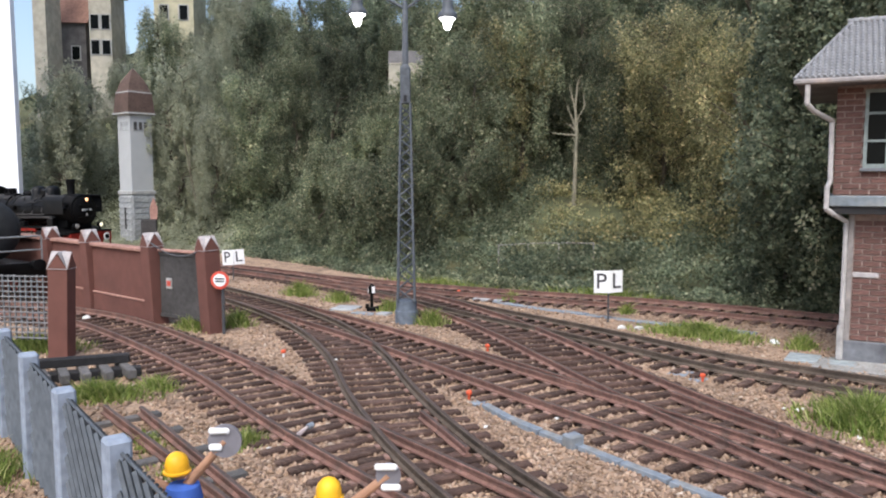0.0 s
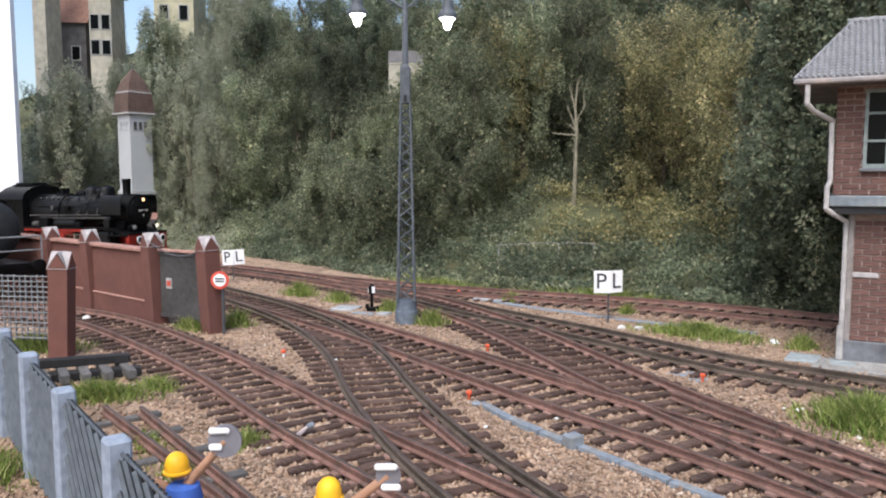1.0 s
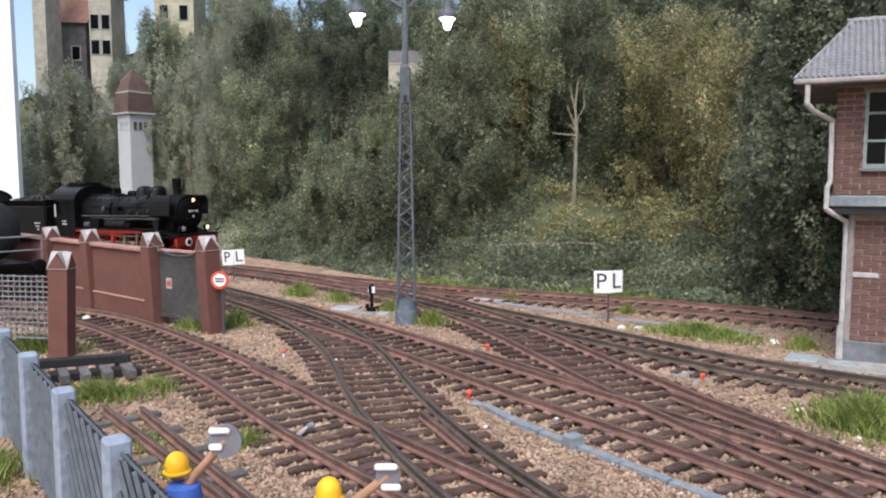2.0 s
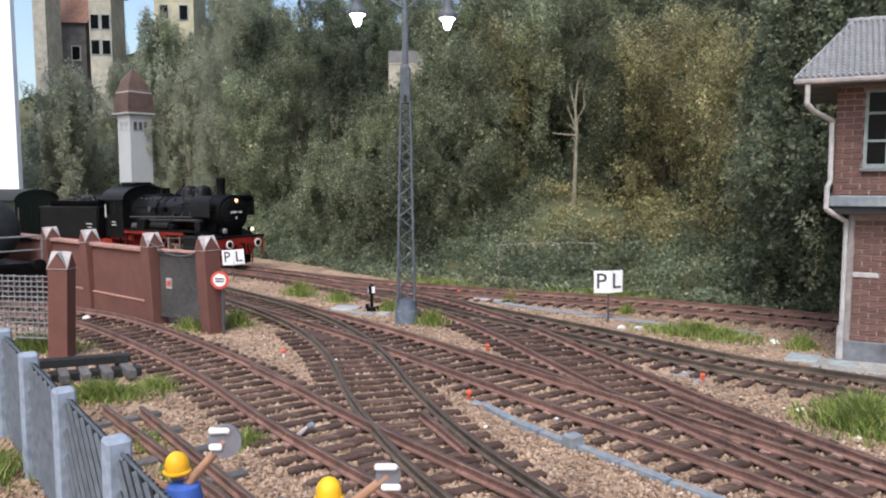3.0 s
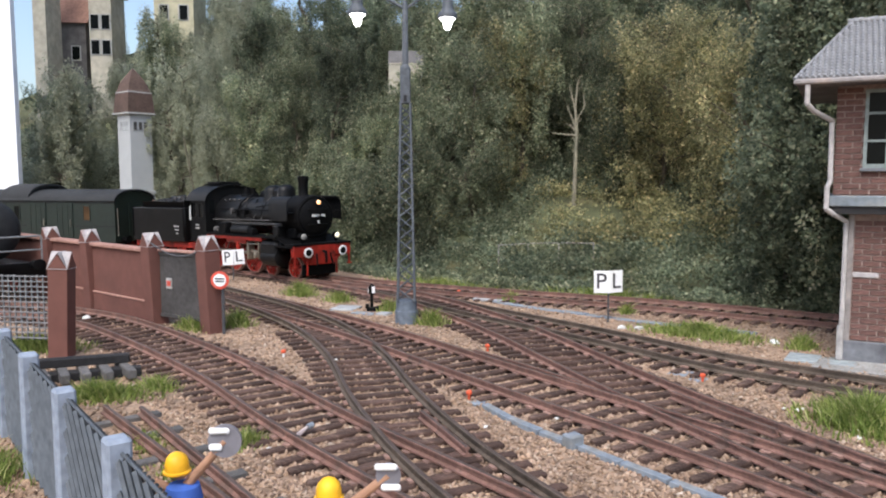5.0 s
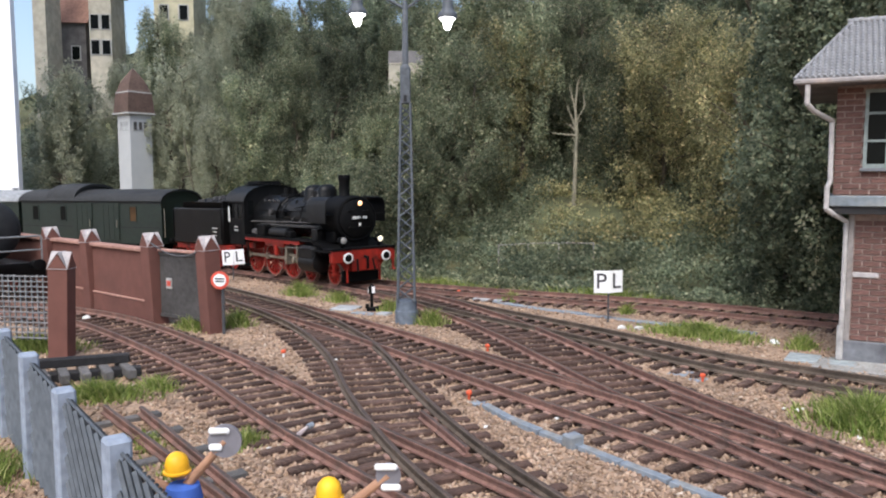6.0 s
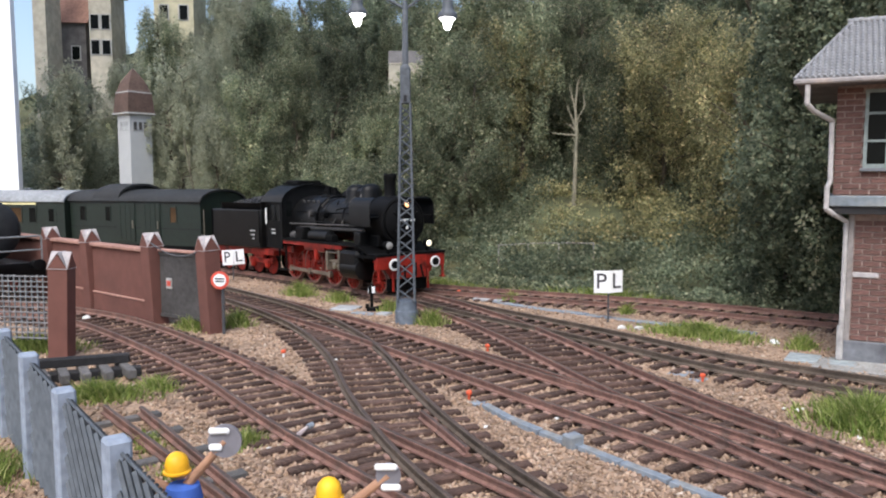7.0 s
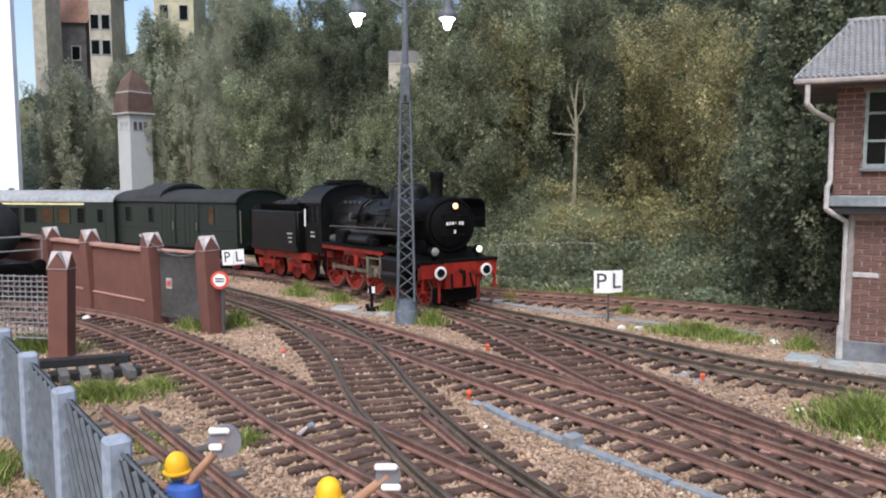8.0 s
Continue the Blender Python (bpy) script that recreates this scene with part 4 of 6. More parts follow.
def tender():
    T = thing("tender", 0, 0, 0, label="black coal tender on red bogies behind the engine", category="tender")
    tpart("tank", box(B(), -1.2, -6.3, -1.42, 1.42, 1.25, 3.0, 0.06), M["black"], T)
    bm = prism(B(), [(-1.2, 3.0), (-1.35, 3.3), (-1.30, 3.3), (-1.15, 3.0)], -1.4, -5.4, "x")
    prism(bm, [(1.2, 3.0), (1.35, 3.3), (1.30, 3.3), (1.15, 3.0)], -1.4, -5.4, "x")
    box(bm, -1.35, -1.42, -1.3, 1.3, 3.0, 3.35)
    box(bm, -5.35, -5.42, -1.3, 1.3, 3.0, 3.3)
    tpart("coal_bunker", bm, M["black2"], T)
    rng = np.random.default_rng(3)
    bm = B()
    for i in range(260):
        x, y = rng.uniform(-5.2, -1.5), rng.uniform(-1.1, 1.1)
        z = 3.02 + 0.42 * math.cos(y * 1.2) * math.sin(math.pi * (-x - 1.2) / 4.3) ** 0.6 + rng.uniform(-0.05, 0.05)
        m = Matrix.Translation((x, y, z)) @ Euler(rng.uniform(0, 6, 3)).to_matrix().to_4x4() @ Matrix.Diagonal((*rng.uniform(0.08, 0.2, 3), 1))
        bmesh.ops.create_icosphere(bm, subdivisions=1, radius=1, matrix=m)
    tagged(tpart("coal", bm, M["coal"], T, "heap of black coal"), kind="stuff")
    tpart("chassis", box(B(), -0.4, -6.4, -1.2, 1.2, 0.95, 1.24, 0.02), M["red"], T, "red tender frame")
    for s in (1, -1):
        for x in (-1.3, -2.7, -4.5, -5.9):
            spoked_wheel(T, x, s * 0.78, 0.5, "wheel", 10, plain=True)
        for x in (-2.0, -5.2):
            bm = box(B(), x - 1.15, x + 1.15, s * 0.98, s * 1.06, 0.55, 0.8, 0.03)
            for q in (-0.7, 0.7):
                box(bm, x + q - 0.16, x + q + 0.16, s * 0.98, s * 1.16, 0.35, 0.75, 0.04)
            box(bm, x - 0.45, x + 0.45, s * 1.0, s * 1.14, 0.78, 1.02, 0.04)
            tpart("bogie_frame", bm, M["red"], T)
        bm = box(B(), -1.25, -1.3, s * 1.42, s * 1.46, 1.5, 3.0)
        box(bm, -6.2, -6.25, s * 1.42, s * 1.46, 1.5, 3.0)
        tpart("grab_rail", bm, M["black2"], T)
        bm = box(B(), -1.7, -2.2, s * 1.42, s * 1.44, 2.02, 2.08)
        box(bm, -1.75, -2.1, s * 1.42, s * 1.44, 1.84, 1.90)
        box(bm, -1.8, -2.0, s * 1.42, s * 1.44, 1.66, 1.73)
        tpart("lettering", bm, M["white_dull"], T, "small white lettering bars")
    buffers(T, -6.75, -0.6, M["black2"], ring=False)
    VEHICLES.append((T, 10.75 * TX, 2.0 * TX, 5.2 * TX))


def bogie(car, x, mat):
    for s in (1, -1):
        for q in (-1.25, 1.25):
            spoked_wheel(car, x + q, s * 0.78, 0.5, "wheel", plain=True)
        bm = box(B(), x - 1.8, x + 1.8, s * 0.98, s * 1.06, 0.5, 0.8, 0.03)
        for q in (-1.25, 1.25):
            box(bm, x + q - 0.18, x + q + 0.18, s * 0.98, s * 1.18, 0.32, 0.72, 0.04)
        tpart("bogie_frame", bm, mat, car)


def arched(w, z, h, n=15):
    return [(w * math.cos(a), z + h * math.sin(a)) for a in np.linspace(0, math.pi, n)]


def car_window(car, x, s, z, w, h, lit=None):
    y = s * 1.45
    bm = B()
    box(bm, x - w / 2 - 0.05, x + w / 2 + 0.05, y, y + s * 0.03, z - 0.05, z)
    box(bm, x - w / 2 - 0.05, x + w / 2 + 0.05, y, y + s * 0.03, z + h, z + h + 0.05)
    box(bm, x - w / 2 - 0.05, x - w / 2, y, y + s * 0.03, z, z + h)
    box(bm, x + w / 2, x + w / 2 + 0.05, y, y + s * 0.03, z, z + h)
    wd = tpart("window", bm, M["green"], car)
    tpart("pane", box(B(), x - w / 2, x + w / 2, y + s * 0.002, y + s * 0.012, z, z + h), lit if lit else M["glass_dark"], wd, "dim window pane")


def baggage_car():
    C = thing("baggage_car", 0, 0, 0, label="dark green baggage car with arched grey roof and lookout", category="railway car")
    Lc = 12.1
    tpart("body", prism(B(), [(1.45, 1.05), (1.45, 3.25)] + arched(1.45, 3.25, 0.55) + [(-1.45, 3.25), (-1.45, 1.05)], 0, -Lc, "x"), M["green"], C)
    roof = arched(1.55, 3.30, 0.62) + [(u, v) for u, v in arched(1.48, 3.27, 0.57)][::-1]
    tpart("roof", prism(B(), roof, 0.12, -Lc - 0.12, "x"), M["roofdark"], C)
    cup = arched(1.50, 3.45, 0.78) + arched(1.40, 3.40, 0.70)[::-1]
    bm = prism(B(), cup, -7.2, -9.7, "x")
    prism(bm, arched(1.42, 3.4, 0.75), -7.4, -9.5, "x")
    tpart("lookout", bm, M["roofdark"], C, "raised lookout roof")
    for s in (1, -1):
        for x, w in ((-2.3, 0.5), (-8.3, 0.45), (-10.8, 0.5)):
            car_window(C, x, s, 2.25, w, 0.75, M["glass_warm"] if x == -2.3 else None)
        for x in (-4.3, -6.6):
            bm = box(B(), x - 0.85, x + 0.85, s * 1.45, s * 1.50, 1.2, 3.2, 0.015)
            for q in (-0.45, 0.0, 0.45):
                box(bm, x + q - 0.02, x + q + 0.02, s * 1.50, s * 1.515, 1.25, 3.15)
            d = tpart("sliding_door", bm, M["green"], C)
            tpart("handle", tube(B(), (x + 0.7, s * 1.53, 1.9), (x + 0.7, s * 1.53, 2.3), 0.03, n=6), M["steel"], d)
        bm = box(B(), 0, -Lc, s * 1.45, s * 1.47, 3.18, 3.24)
        box(bm, 0, -Lc, s * 1.45, s * 1.47, 1.9, 1.94)
        tpart("rain_strip", bm, M["roofdark"], C)
        bm = box(B(), -0.3, -11.5, s * 1.2, s * 1.42, 0.75, 1.05, 0.02)
        tpart("sole_bar", bm, M["black2"], C)
        bm = B()
        box(bm, -3.5, -3.75, s * 1.45, s * 1.465, 1.42, 1.58)
        box(bm, -9.4, -9.65, s * 1.45, s * 1.465, 1.42, 1.58)
        tpart("lettering", bm, M["white_dull"], C, "small white lettering bars")
        bm = tube(B(), (0.02, s * 1.25, 1.4), (0.02, s * 1.25, 2.9), 0.03, n=6)
        tpart("grab_rail", bm, M["steel"], C)
    bm = box(B(), 0.0, 0.05, -0.45, 0.45, 1.2, 3.1, 0.01)
    tpart("end_door", bm, M["green"], C)
    for x in (-2.4, -9.4):
        bogie(C, x, M["black2"])
    buffers(C, 0.5, 1.0, M["black2"], ring=False)
    VEHICLES.append((C, 19.15 * TX, 2.4 * TX, 9.4 * TX))


def coach():
    C = thing("passenger_coach", 0, 0, 0, label="green passenger coach with pale grey roof and cream stripe", category="railway car")
    Lc = 19.2
    tpart("body", prism(B(), [(1.45, 1.0), (1.45, 3.2)] + arched(1.45, 3.2, 0.5) + [(-1.45, 3.2), (-1.45, 1.0)], 0, -Lc, "x"), M["green"], C)
    roof = arched(1.53, 3.25, 0.62) + arched(1.46, 3.22, 0.57)[::-1]
    tpart("roof", prism(B(), roof, 0.05, -Lc - 0.05, "x"), M["roofgrey"], C)
    bm = B()
    prism(bm, arched(1.1, 2.9, 0.9), 0.55, -0.05, "x")
    box(bm, 0.0, 0.6, -0.7, 0.7, 1.1, 3.4, 0.08)
    tpart("gangway_bellows", bm, M["black2"], C)
    for s in (1, -1):
        tpart("stripe", box(B(), -2.4, -Lc + 0.2, s * 1.45, s * 1.47, 3.08, 3.2), M["cream"], C, "cream stripe under the roof")
        for i in range(11):
            car_window(C, -2.7 - i * 1.45, s, 2.1, 1.0 if i != 0 else 0.55, 0.8, M["glass_warm"] if i in (1, 2, 5) else None)
        for x in (-1.1, -Lc + 1.1):
            bm = box(B(), x - 0.4, x + 0.4, s * 1.45, s * 1.47, 1.1, 3.1, 0.01)
            d = tpart("door", bm, M["green"], C)
            tpart("pane", box(B(), x - 0.22, x + 0.22, s * 1.47, s * 1.48, 2.15, 2.85), M["glass_dark"], d)
        tpart("sole_bar", box(B(), -0.3, -Lc + 0.3, s * 1.2, s * 1.42, 0.7, 1.0, 0.02), M["black2"], C)
    for i in range(6):
        bm = lathe(B(), [(3.75, 0.14), (3.9, 0.14), (3.92, 0.2), (3.98, 0.2), (4.0, 0.05)], 10, Matrix.Translation((-2.5 - 2.9 * i, 0.35, 0)) @ UPX)
        tpart("roof_vent", bm, M["roofgrey"], C)
    for x in (-2.8, -16.4):
        bogie(C, x, M["black2"])
    buffers(C, 0.6, 1.0, M["black2"], ring=False)
    VEHICLES.append((C, 31.75 * TX, 2.8 * TX, 16.4 * TX))


locomotive()
tender()
baggage_car()
coach()


# ---- boundary wall with gate ----
def wall_post(x, y, h, turn, parent, w=0.52, lean=-2.5):
    """A square pillar whose four gables carry a pale cross-gabled cap."""
    bm = box(B(), -w / 2, w / 2, -w / 2, w / 2, -0.3, h - 0.42, 0.015)
    for q in (0, 90):
        prism(bm, [(-w / 2, h - 0.43), (w / 2, h - 0.43), (0, h - 0.06)], -w / 2 - 0.02, w / 2 + 0.02, "y", Matrix.Rotation(radians(q), 4, "Z"))
    p = part("pillar", bm, M["wall"], parent)
    p.matrix_basis = pose(x * K, y * K, 0, 0, lean, 0) @ pose(0, 0, 0, 0, 0, turn)
    bm = B()
    for q in (0, 90):
        for s in (1, -1):
            prism(bm, [(s * (w / 2 + 0.022), h - 0.438), (s * (w / 2 + 0.022), h - 0.425), (0, h), (0, h - 0.02)], -w / 2 - 0.004, w / 2 + 0.004, "y", Matrix.Rotation(radians(q), 4, "Z"))
    part("cap", bm, M["cap"], p, "pale gabled stone cap")
    return p


def boundary_wall():
    A, Bp, C, D, E2 = (-6.97, 22.75), (-9.15, 24.1), (-12.35, 26.75), (-14.75, 28.75), (-19.5, 32.8)
    W = thing("boundary_wall", 0, 0, 0, label="red-brown rendered wall with gabled pillars beside the track", category="wall")
    for p, h in ((A, 2.66), (Bp, 2.66), (C, 2.58), (D, 2.54), (E2, 2.5)):
        wall_post(*p, h, -42, W)
    for p, q in ((Bp, C), (C, D), (D, E2)):
        dx, dy = q[0] - p[0], q[1] - p[1]
        n, a = math.hypot(dx, dy), math.degrees(math.atan2(dy, dx))
        bm = box(B(), 0.2, n - 0.2, -0.10, 0.10, -0.3, 2.02)
        box(bm, 0.26, n - 0.26, 0.10, 0.17, -0.3, 0.42, 0.03)
        w = part("panel", bm, M["wall"], W, at=(p[0], p[1], 0, 0, 0, a))
        part("coping", box(B(), 0.22, n - 0.22, -0.2, 0.22, 2.02, 2.14, 0.025), M["coping"], w, "pale red coping")
        part("ledge", box(B(), 0.3, n - 0.3, 0.10, 0.20, 0.42, 0.46), M["coping"], w)
    G = thing("yard_gate", Bp[0], Bp[1], 0, math.degrees(math.atan2(A[1] - Bp[1], A[0] - Bp[0])), label="closed dark grey sheet-metal gate between two pillars", category="gate")
    n = math.hypot(A[0] - Bp[0], A[1] - Bp[1])
    bm = box(B(), 0.28, n - 0.27, -0.05, 0.05, 0.0, 2.08, 0.01)
    part("leaf", bm, M["gate"], G)
    for z in (1.98, 0.02):
        part("rail", box(B(), 0.28, n - 0.27, -0.08, -0.05, z, z + 0.1), M["gate"], G)
    bm = box(B(), 0.25, n - 0.2, -0.12, 0.12, 2.08, 2.16, 0.02)
    part("lintel", bm, M["coping"], G, "pale red coping over the gate")
    sg = part("notice", box(B(), 0.60, 0.86, -0.085, -0.06, 0.93, 1.26), M["white_dull"], G, "small red and white notice")
    part("notice_field", box(B(), 0.64, 0.82, -0.095, -0.085, 1.01, 1.18), M["signred"], sg)
    pts = [(Bp[0] + (A[0] - Bp[0]) * f, Bp[1] + (A[1] - Bp[1]) * f - 0.3, 2.35 - 0.35 * math.sin(math.pi * f)) for f in np.linspace(-0.05, 1, 9)]
    bm = B()
    for a, b in zip(pts[:-1], pts[1:]):
        tube(bm, a, b, 0.025, n=6)
    part("cable", bm, M["letter"], W, "slack dark cable")
    # free pillar with the lattice fence panel
    F = thing("lattice_fence", -9.95, 19.6, 0, 172, label="pale grey wire lattice fence beside a red-brown pillar", category="fence")
    wall_post(0, 0, 2.50, 10, F, 0.50)
    for i in range(26):
        part("upright_wire", box(B(), 0.28 + i * 0.165, 0.308 + i * 0.165, -0.02, 0.02, 0.15, 1.86 + random.uniform(-0.02, 0.02)), M["wire"], F)
    for i in range(13):
        part("cross_wire", box(B(), 0.26, 4.5, 0.02, 0.05, 0.2 + i * 0.135, 0.23 + i * 0.135), M["wire"], F)


boundary_wall()


def parked_wagon():
    W = thing("tank_wagon", -15.6, 27.1, 0, -39, label="parked black tank wagon with rails and end ladder", category="railway car")
    part("tank", lathe(B(), [(-1.1, 0.05), (-1.14, 0.6), (-1.25, 0.95), (-1.5, 1.15), (-1.9, 1.2), (-8.5, 1.2), (-8.8, 0.9), (-9, 0.1)], 32, Matrix.Translation((0, 0, 2.42))), M["roofdark"], W)
    bm = box(B(), 0, -9.6, -1.3, 1.3, 0.85, 1.2, 0.02)
    box(bm, 0.0, -0.12, -1.35, 1.35, 0.7, 1.3, 0.02)
    part("chassis", bm, M["black"], W)
    bm = B()
    for y in (1.25, -1.25):
        tube(bm, (-0.05, y, 1.2), (-0.05, y, 2.25), 0.035, n=6)
    tube(bm, (-0.05, -1.25, 2.25), (-0.05, 1.25, 2.25), 0.035, n=6)
    tube(bm, (-0.05, -1.25, 1.75), (-0.05, 1.25, 1.75), 0.03, n=6)
    part("end_rail", bm, M["wire"], W, "pale end railing")
    bm = B()
    for y in (-1.32, -1.32 - 0.45):
        tube(bm, (-2.2 + (y + 1.32), -1.36, 1.0), (-2.2 + (y + 1.32), -1.30, 3.6), 0.035, n=6)
    for i in range(9):
        tube(bm, (-2.2, -1.33, 1.2 + i * 0.28), (-2.65, -1.33, 1.2 + i * 0.28), 0.025, n=6)
    part("ladder", bm, M["gate"], W)
    part("filler_dome", lathe(B(), [(3.4, 0.45), (3.85, 0.45), (3.95, 0.2)], 16, Matrix.Translation((-5, 0, 0)) @ UPX), M["black2"], W)
    for s in (1, -1):
        for x in (-1.9, -7.6):
            spoked_wheel(W, x, s * 0.78, 0.5, plain=True)
            TURNING.pop()
        bm = box(B(), -0.3, -9.3, s * 1.28, s * 1.36, 0.95, 1.05, 0.02)
        part("sole_bar", bm, M["gate"], W)
    buffers(W, 0.5, 1.0, M["black2"], ring=False)


parked_wagon()


# ---- yard lamp ----
def yard_lamp():
    P = thing("yard_lamp", -1.18, 24.3, 0, 0, label="tall slate-grey lattice mast with two lit lamps", category="lamp post")
    part("base", lathe(B(), [(-0.32, 0.37), (0.13, 0.37), (0.14, 0.36), (0.145, 0.34), (0.46, 0.325), (0.47, 0.30), (0.475, 0.1)], 24, UPX), M["mast_base"], P, "blue-grey round base")
    z0, z1, w0, w1 = 0.45, 6.75, 0.27, 0.15

    def wid(z):
        return w0 + (w1 - w0) * (z - z0) / (z1 - z0)
    for sx in (1, -1):
        for sy in (1, -1):
            bm = B()
            tube(bm, (sx * w0, sy * w0, z0), (sx * w1, sy * w1, z1), 0.045, 0.04, 4)
            part("leg", bm, M["mast"], P)
    z, k = z0, 0
    while z < z1 - 0.2:
        st = wid(z) * 1.55
        for face in range(4):
            a, b = wid(z), wid(min(z + st, z1))
            s = 1 if k % 2 else -1
            p, q = (-s * a, -a, z), (s * b, -b, min(z + st, z1))
            bm = tube(B(), p, q, 0.028, n=4)
            bmesh.ops.rotate(bm, verts=bm.verts, matrix=Matrix.Rotation(face * math.pi / 2, 3, "Z"))
            part("brace", bm, M["mast"], P)
        z += st
        k += 1
    bm = box(B(), -0.155, 0.155, -0.155, 0.155, 6.7, 7.75, 0.02)
    part("mast_box", bm, M["mast"], P)
    part("mast_door", box(B(), -0.05, 0.05, -0.165, -0.15, 6.75, 6.95), M["dark"], P)
    part("pole", lathe(B(), [(7.7, 0.15), (7.75, 0.17), (7.85, 0.15), (7.9, 0.10), (9.75, 0.085), (9.85, 0.05)], 14, UPX), M["mast"], P)
    for x, z, y in ((-1.50, 9.30, 0.12), (1.32, 9.13, -0.12)):
        s = 1 if x > 0 else -1
        bm = B()
        pts = [Vector((0, 0, 9.6)), Vector((x * 0.25, y * 0.25, 9.82)), Vector((x * 0.6, y * 0.6, 10.15)), Vector((x * 0.9, y * 0.9, 10.25)), Vector((x, y, 10.1))]
        for a, b in zip(pts[:-1], pts[1:]):
            tube(bm, a, b, 0.045, n=8)
        part("arm", bm, M["mast"], P)
        h = part("lamp_head", lathe(B(), [(z + 0.16, 0.30), (z + 0.24, 0.31), (z + 0.32, 0.27), (z + 0.42, 0.19), (z + 0.5, 0.17), (z + 1.05, 0.16), (z + 1.1, 0.05)], 18, Matrix.Translation((x, y, 0)) @ UPX), M["mast"], P)
        part("bulb", lathe(B(), [(z - 0.19, 0.02), (z - 0.17, 0.07), (z - 0.10, 0.115), (z + 0.02, 0.135), (z + 0.08, 0.16), (z + 0.13, 0.22), (z + 0.16, 0.24)], 18, Matrix.Translation((x, y, 0)) @ UPX), M["glow_lamp"], h, "glowing white lamp glass")


yard_lamp()


# ---- signs and low signals ----
def letter(ch, size, mat, parent, at):
    cu = bpy.data.curves.new("letter", "FONT")
    cu.body, cu.size, cu.extrude, cu.align_x, cu.align_y = ch, size * K, 0.004 * K, "CENTER", "CENTER"
    cu.offset = 0.005 * K
    tmp = bpy.data.objects.new("tmp", cu)
    scene.collection.objects.link(tmp)
    bpy.context.view_layer.update()
    me = bpy.data.meshes.new_from_object(tmp.evaluated_get(bpy.context.evaluated_depsgraph_get()))
    bpy.data.objects.remove(tmp)
    me.materials.clear()
    me.materials.append(mat)
    ob = new("letter", me)
    ob.parent = parent
    ob.matrix_basis = pose(at[0] * K, at[1] * K, at[2] * K, 90, 0, 0)
    return ob


def whistle_sign(x, y, z, w, h, roll, turn):
    S = thing("whistle_sign", x, y, 0, turn, label="white folded board with the letters P L on a thin post", category="sign", group="whistle signs")
    part("post", tube(B(), (0, 0.05, -0.3), (0, 0.05, z + h * 0.4), 0.03, n=8), M["letter"], S, "thin dark post")
    for s, ch in ((-1, "P"), (1, "L")):
        bm = box(B(), 0.03 if s > 0 else -w / 2, w / 2 if s > 0 else -0.03, -0.02, 0.0, z - h / 2, z + h / 2)
        m = Matrix.Rotation(radians(s * 14), 4, "Z") @ Matrix.Rotation(radians(roll), 4, "Y")
        bmesh.ops.translate(bm, verts=bm.verts, vec=(0, 0, -z))
        bmesh.ops.transform(bm, verts=bm.verts, matrix=m)
        bmesh.ops.translate(bm, verts=bm.verts, vec=(0, 0, z))
        b = part("board", bm, M["sign_white"], S)
        o = letter(ch, h * 0.98, M["letter"], b, (0, 0, 0))
        o.matrix_basis = Matrix.Translation((0, 0, z * K)) @ m @ Matrix.Translation((s * (w / 4 + 0.01) * K, -0.026 * K, 0)) @ pose(0, 0, 0, 90, 0, 0)
    part("fold", box(B(), -0.04, 0.04, -0.05, -0.01, z - h / 2 - 0.01, z + h / 2 + 0.01), M["sign_white"], S)


whistle_sign(5.36, 24.4, 1.04, 0.96, 0.72, -1, 4)
whistle_sign(-9.68, 34.9, 0.73, 1.04, 0.70, -4, 0)


def round_sign():
    S = thing("round_sign", -6.62, 22.45, 0, 0, label="round white sign with red rim on a dark post", category="sign")
    part("post", tube(B(), (0.06, 0.06, -0.3), (0.06, 0.06, 1.5), 0.05, n=8), M["letter"], S)
    T = Matrix.Translation((0, 0, 1.36)) @ Matrix.Rotation(radians(-90), 4, "Z")
    part("rim", lathe(B(), [(0.0, 0.27), (0.03, 0.27), (0.035, 0.25)], 28, T), M["signred"], S, "red rim")
    part("face", lathe(B(), [(0.03, 0.19), (0.045, 0.185)], 28, T), M["sign_white"], S)
    bm = B()
    for z in (1.41, 1.33):
        for i in range(5):
            box(bm, -0.13 + i * 0.054, -0.088 + i * 0.054, -0.056, -0.045, z - 0.025, z + 0.025)
    part("lettering", bm, M["letter"], S, "two rows of small dark lettering bars")


round_sign()


def point_lantern():
    S = thing("point_lantern", -2.5, 26.5, 0, 8, label="small black point lantern with white arrow panes", category="signal")
    bm = box(B(), -0.16, 0.16, -0.12, 0.12, 0.55, 0.95, 0.03)
    tube(bm, (0, 0, 0.93), (0, 0, 1.05), 0.10, 0.05, 10)
    part("lantern_box", bm, M["black2"], S)
    part("white_pane", box(B(), 0.0, 0.15, -0.135, -0.12, 0.60, 0.92), M["sign_white"], S, "white pane")
    part("side_pane", box(B(), -0.175, -0.16, -0.09, 0.09, 0.60, 0.86), M["sign_white"], S, "white pane")
    part("stem", tube(B(), (0, 0, -0.1), (0, 0, 0.56), 0.08, n=10), M["black2"], S)
    bm = box(B(), -0.25, 0.35, -0.25, 0.1, -0.28, -0.10, 0.03)
    tube(bm, (0.1, -0.1, -0.12), (0.62, -0.1, 0.0), 0.05)
    tube(bm, (-0.22, -0.15, -0.15), (-0.22, -0.15, 0.08), 0.1, n=12)
    part("lever_stand", bm, M["black2"], S)
    S.scale = (0.72, 0.72, 0.72)
    S.location.z -= 0.07 * K


point_lantern()


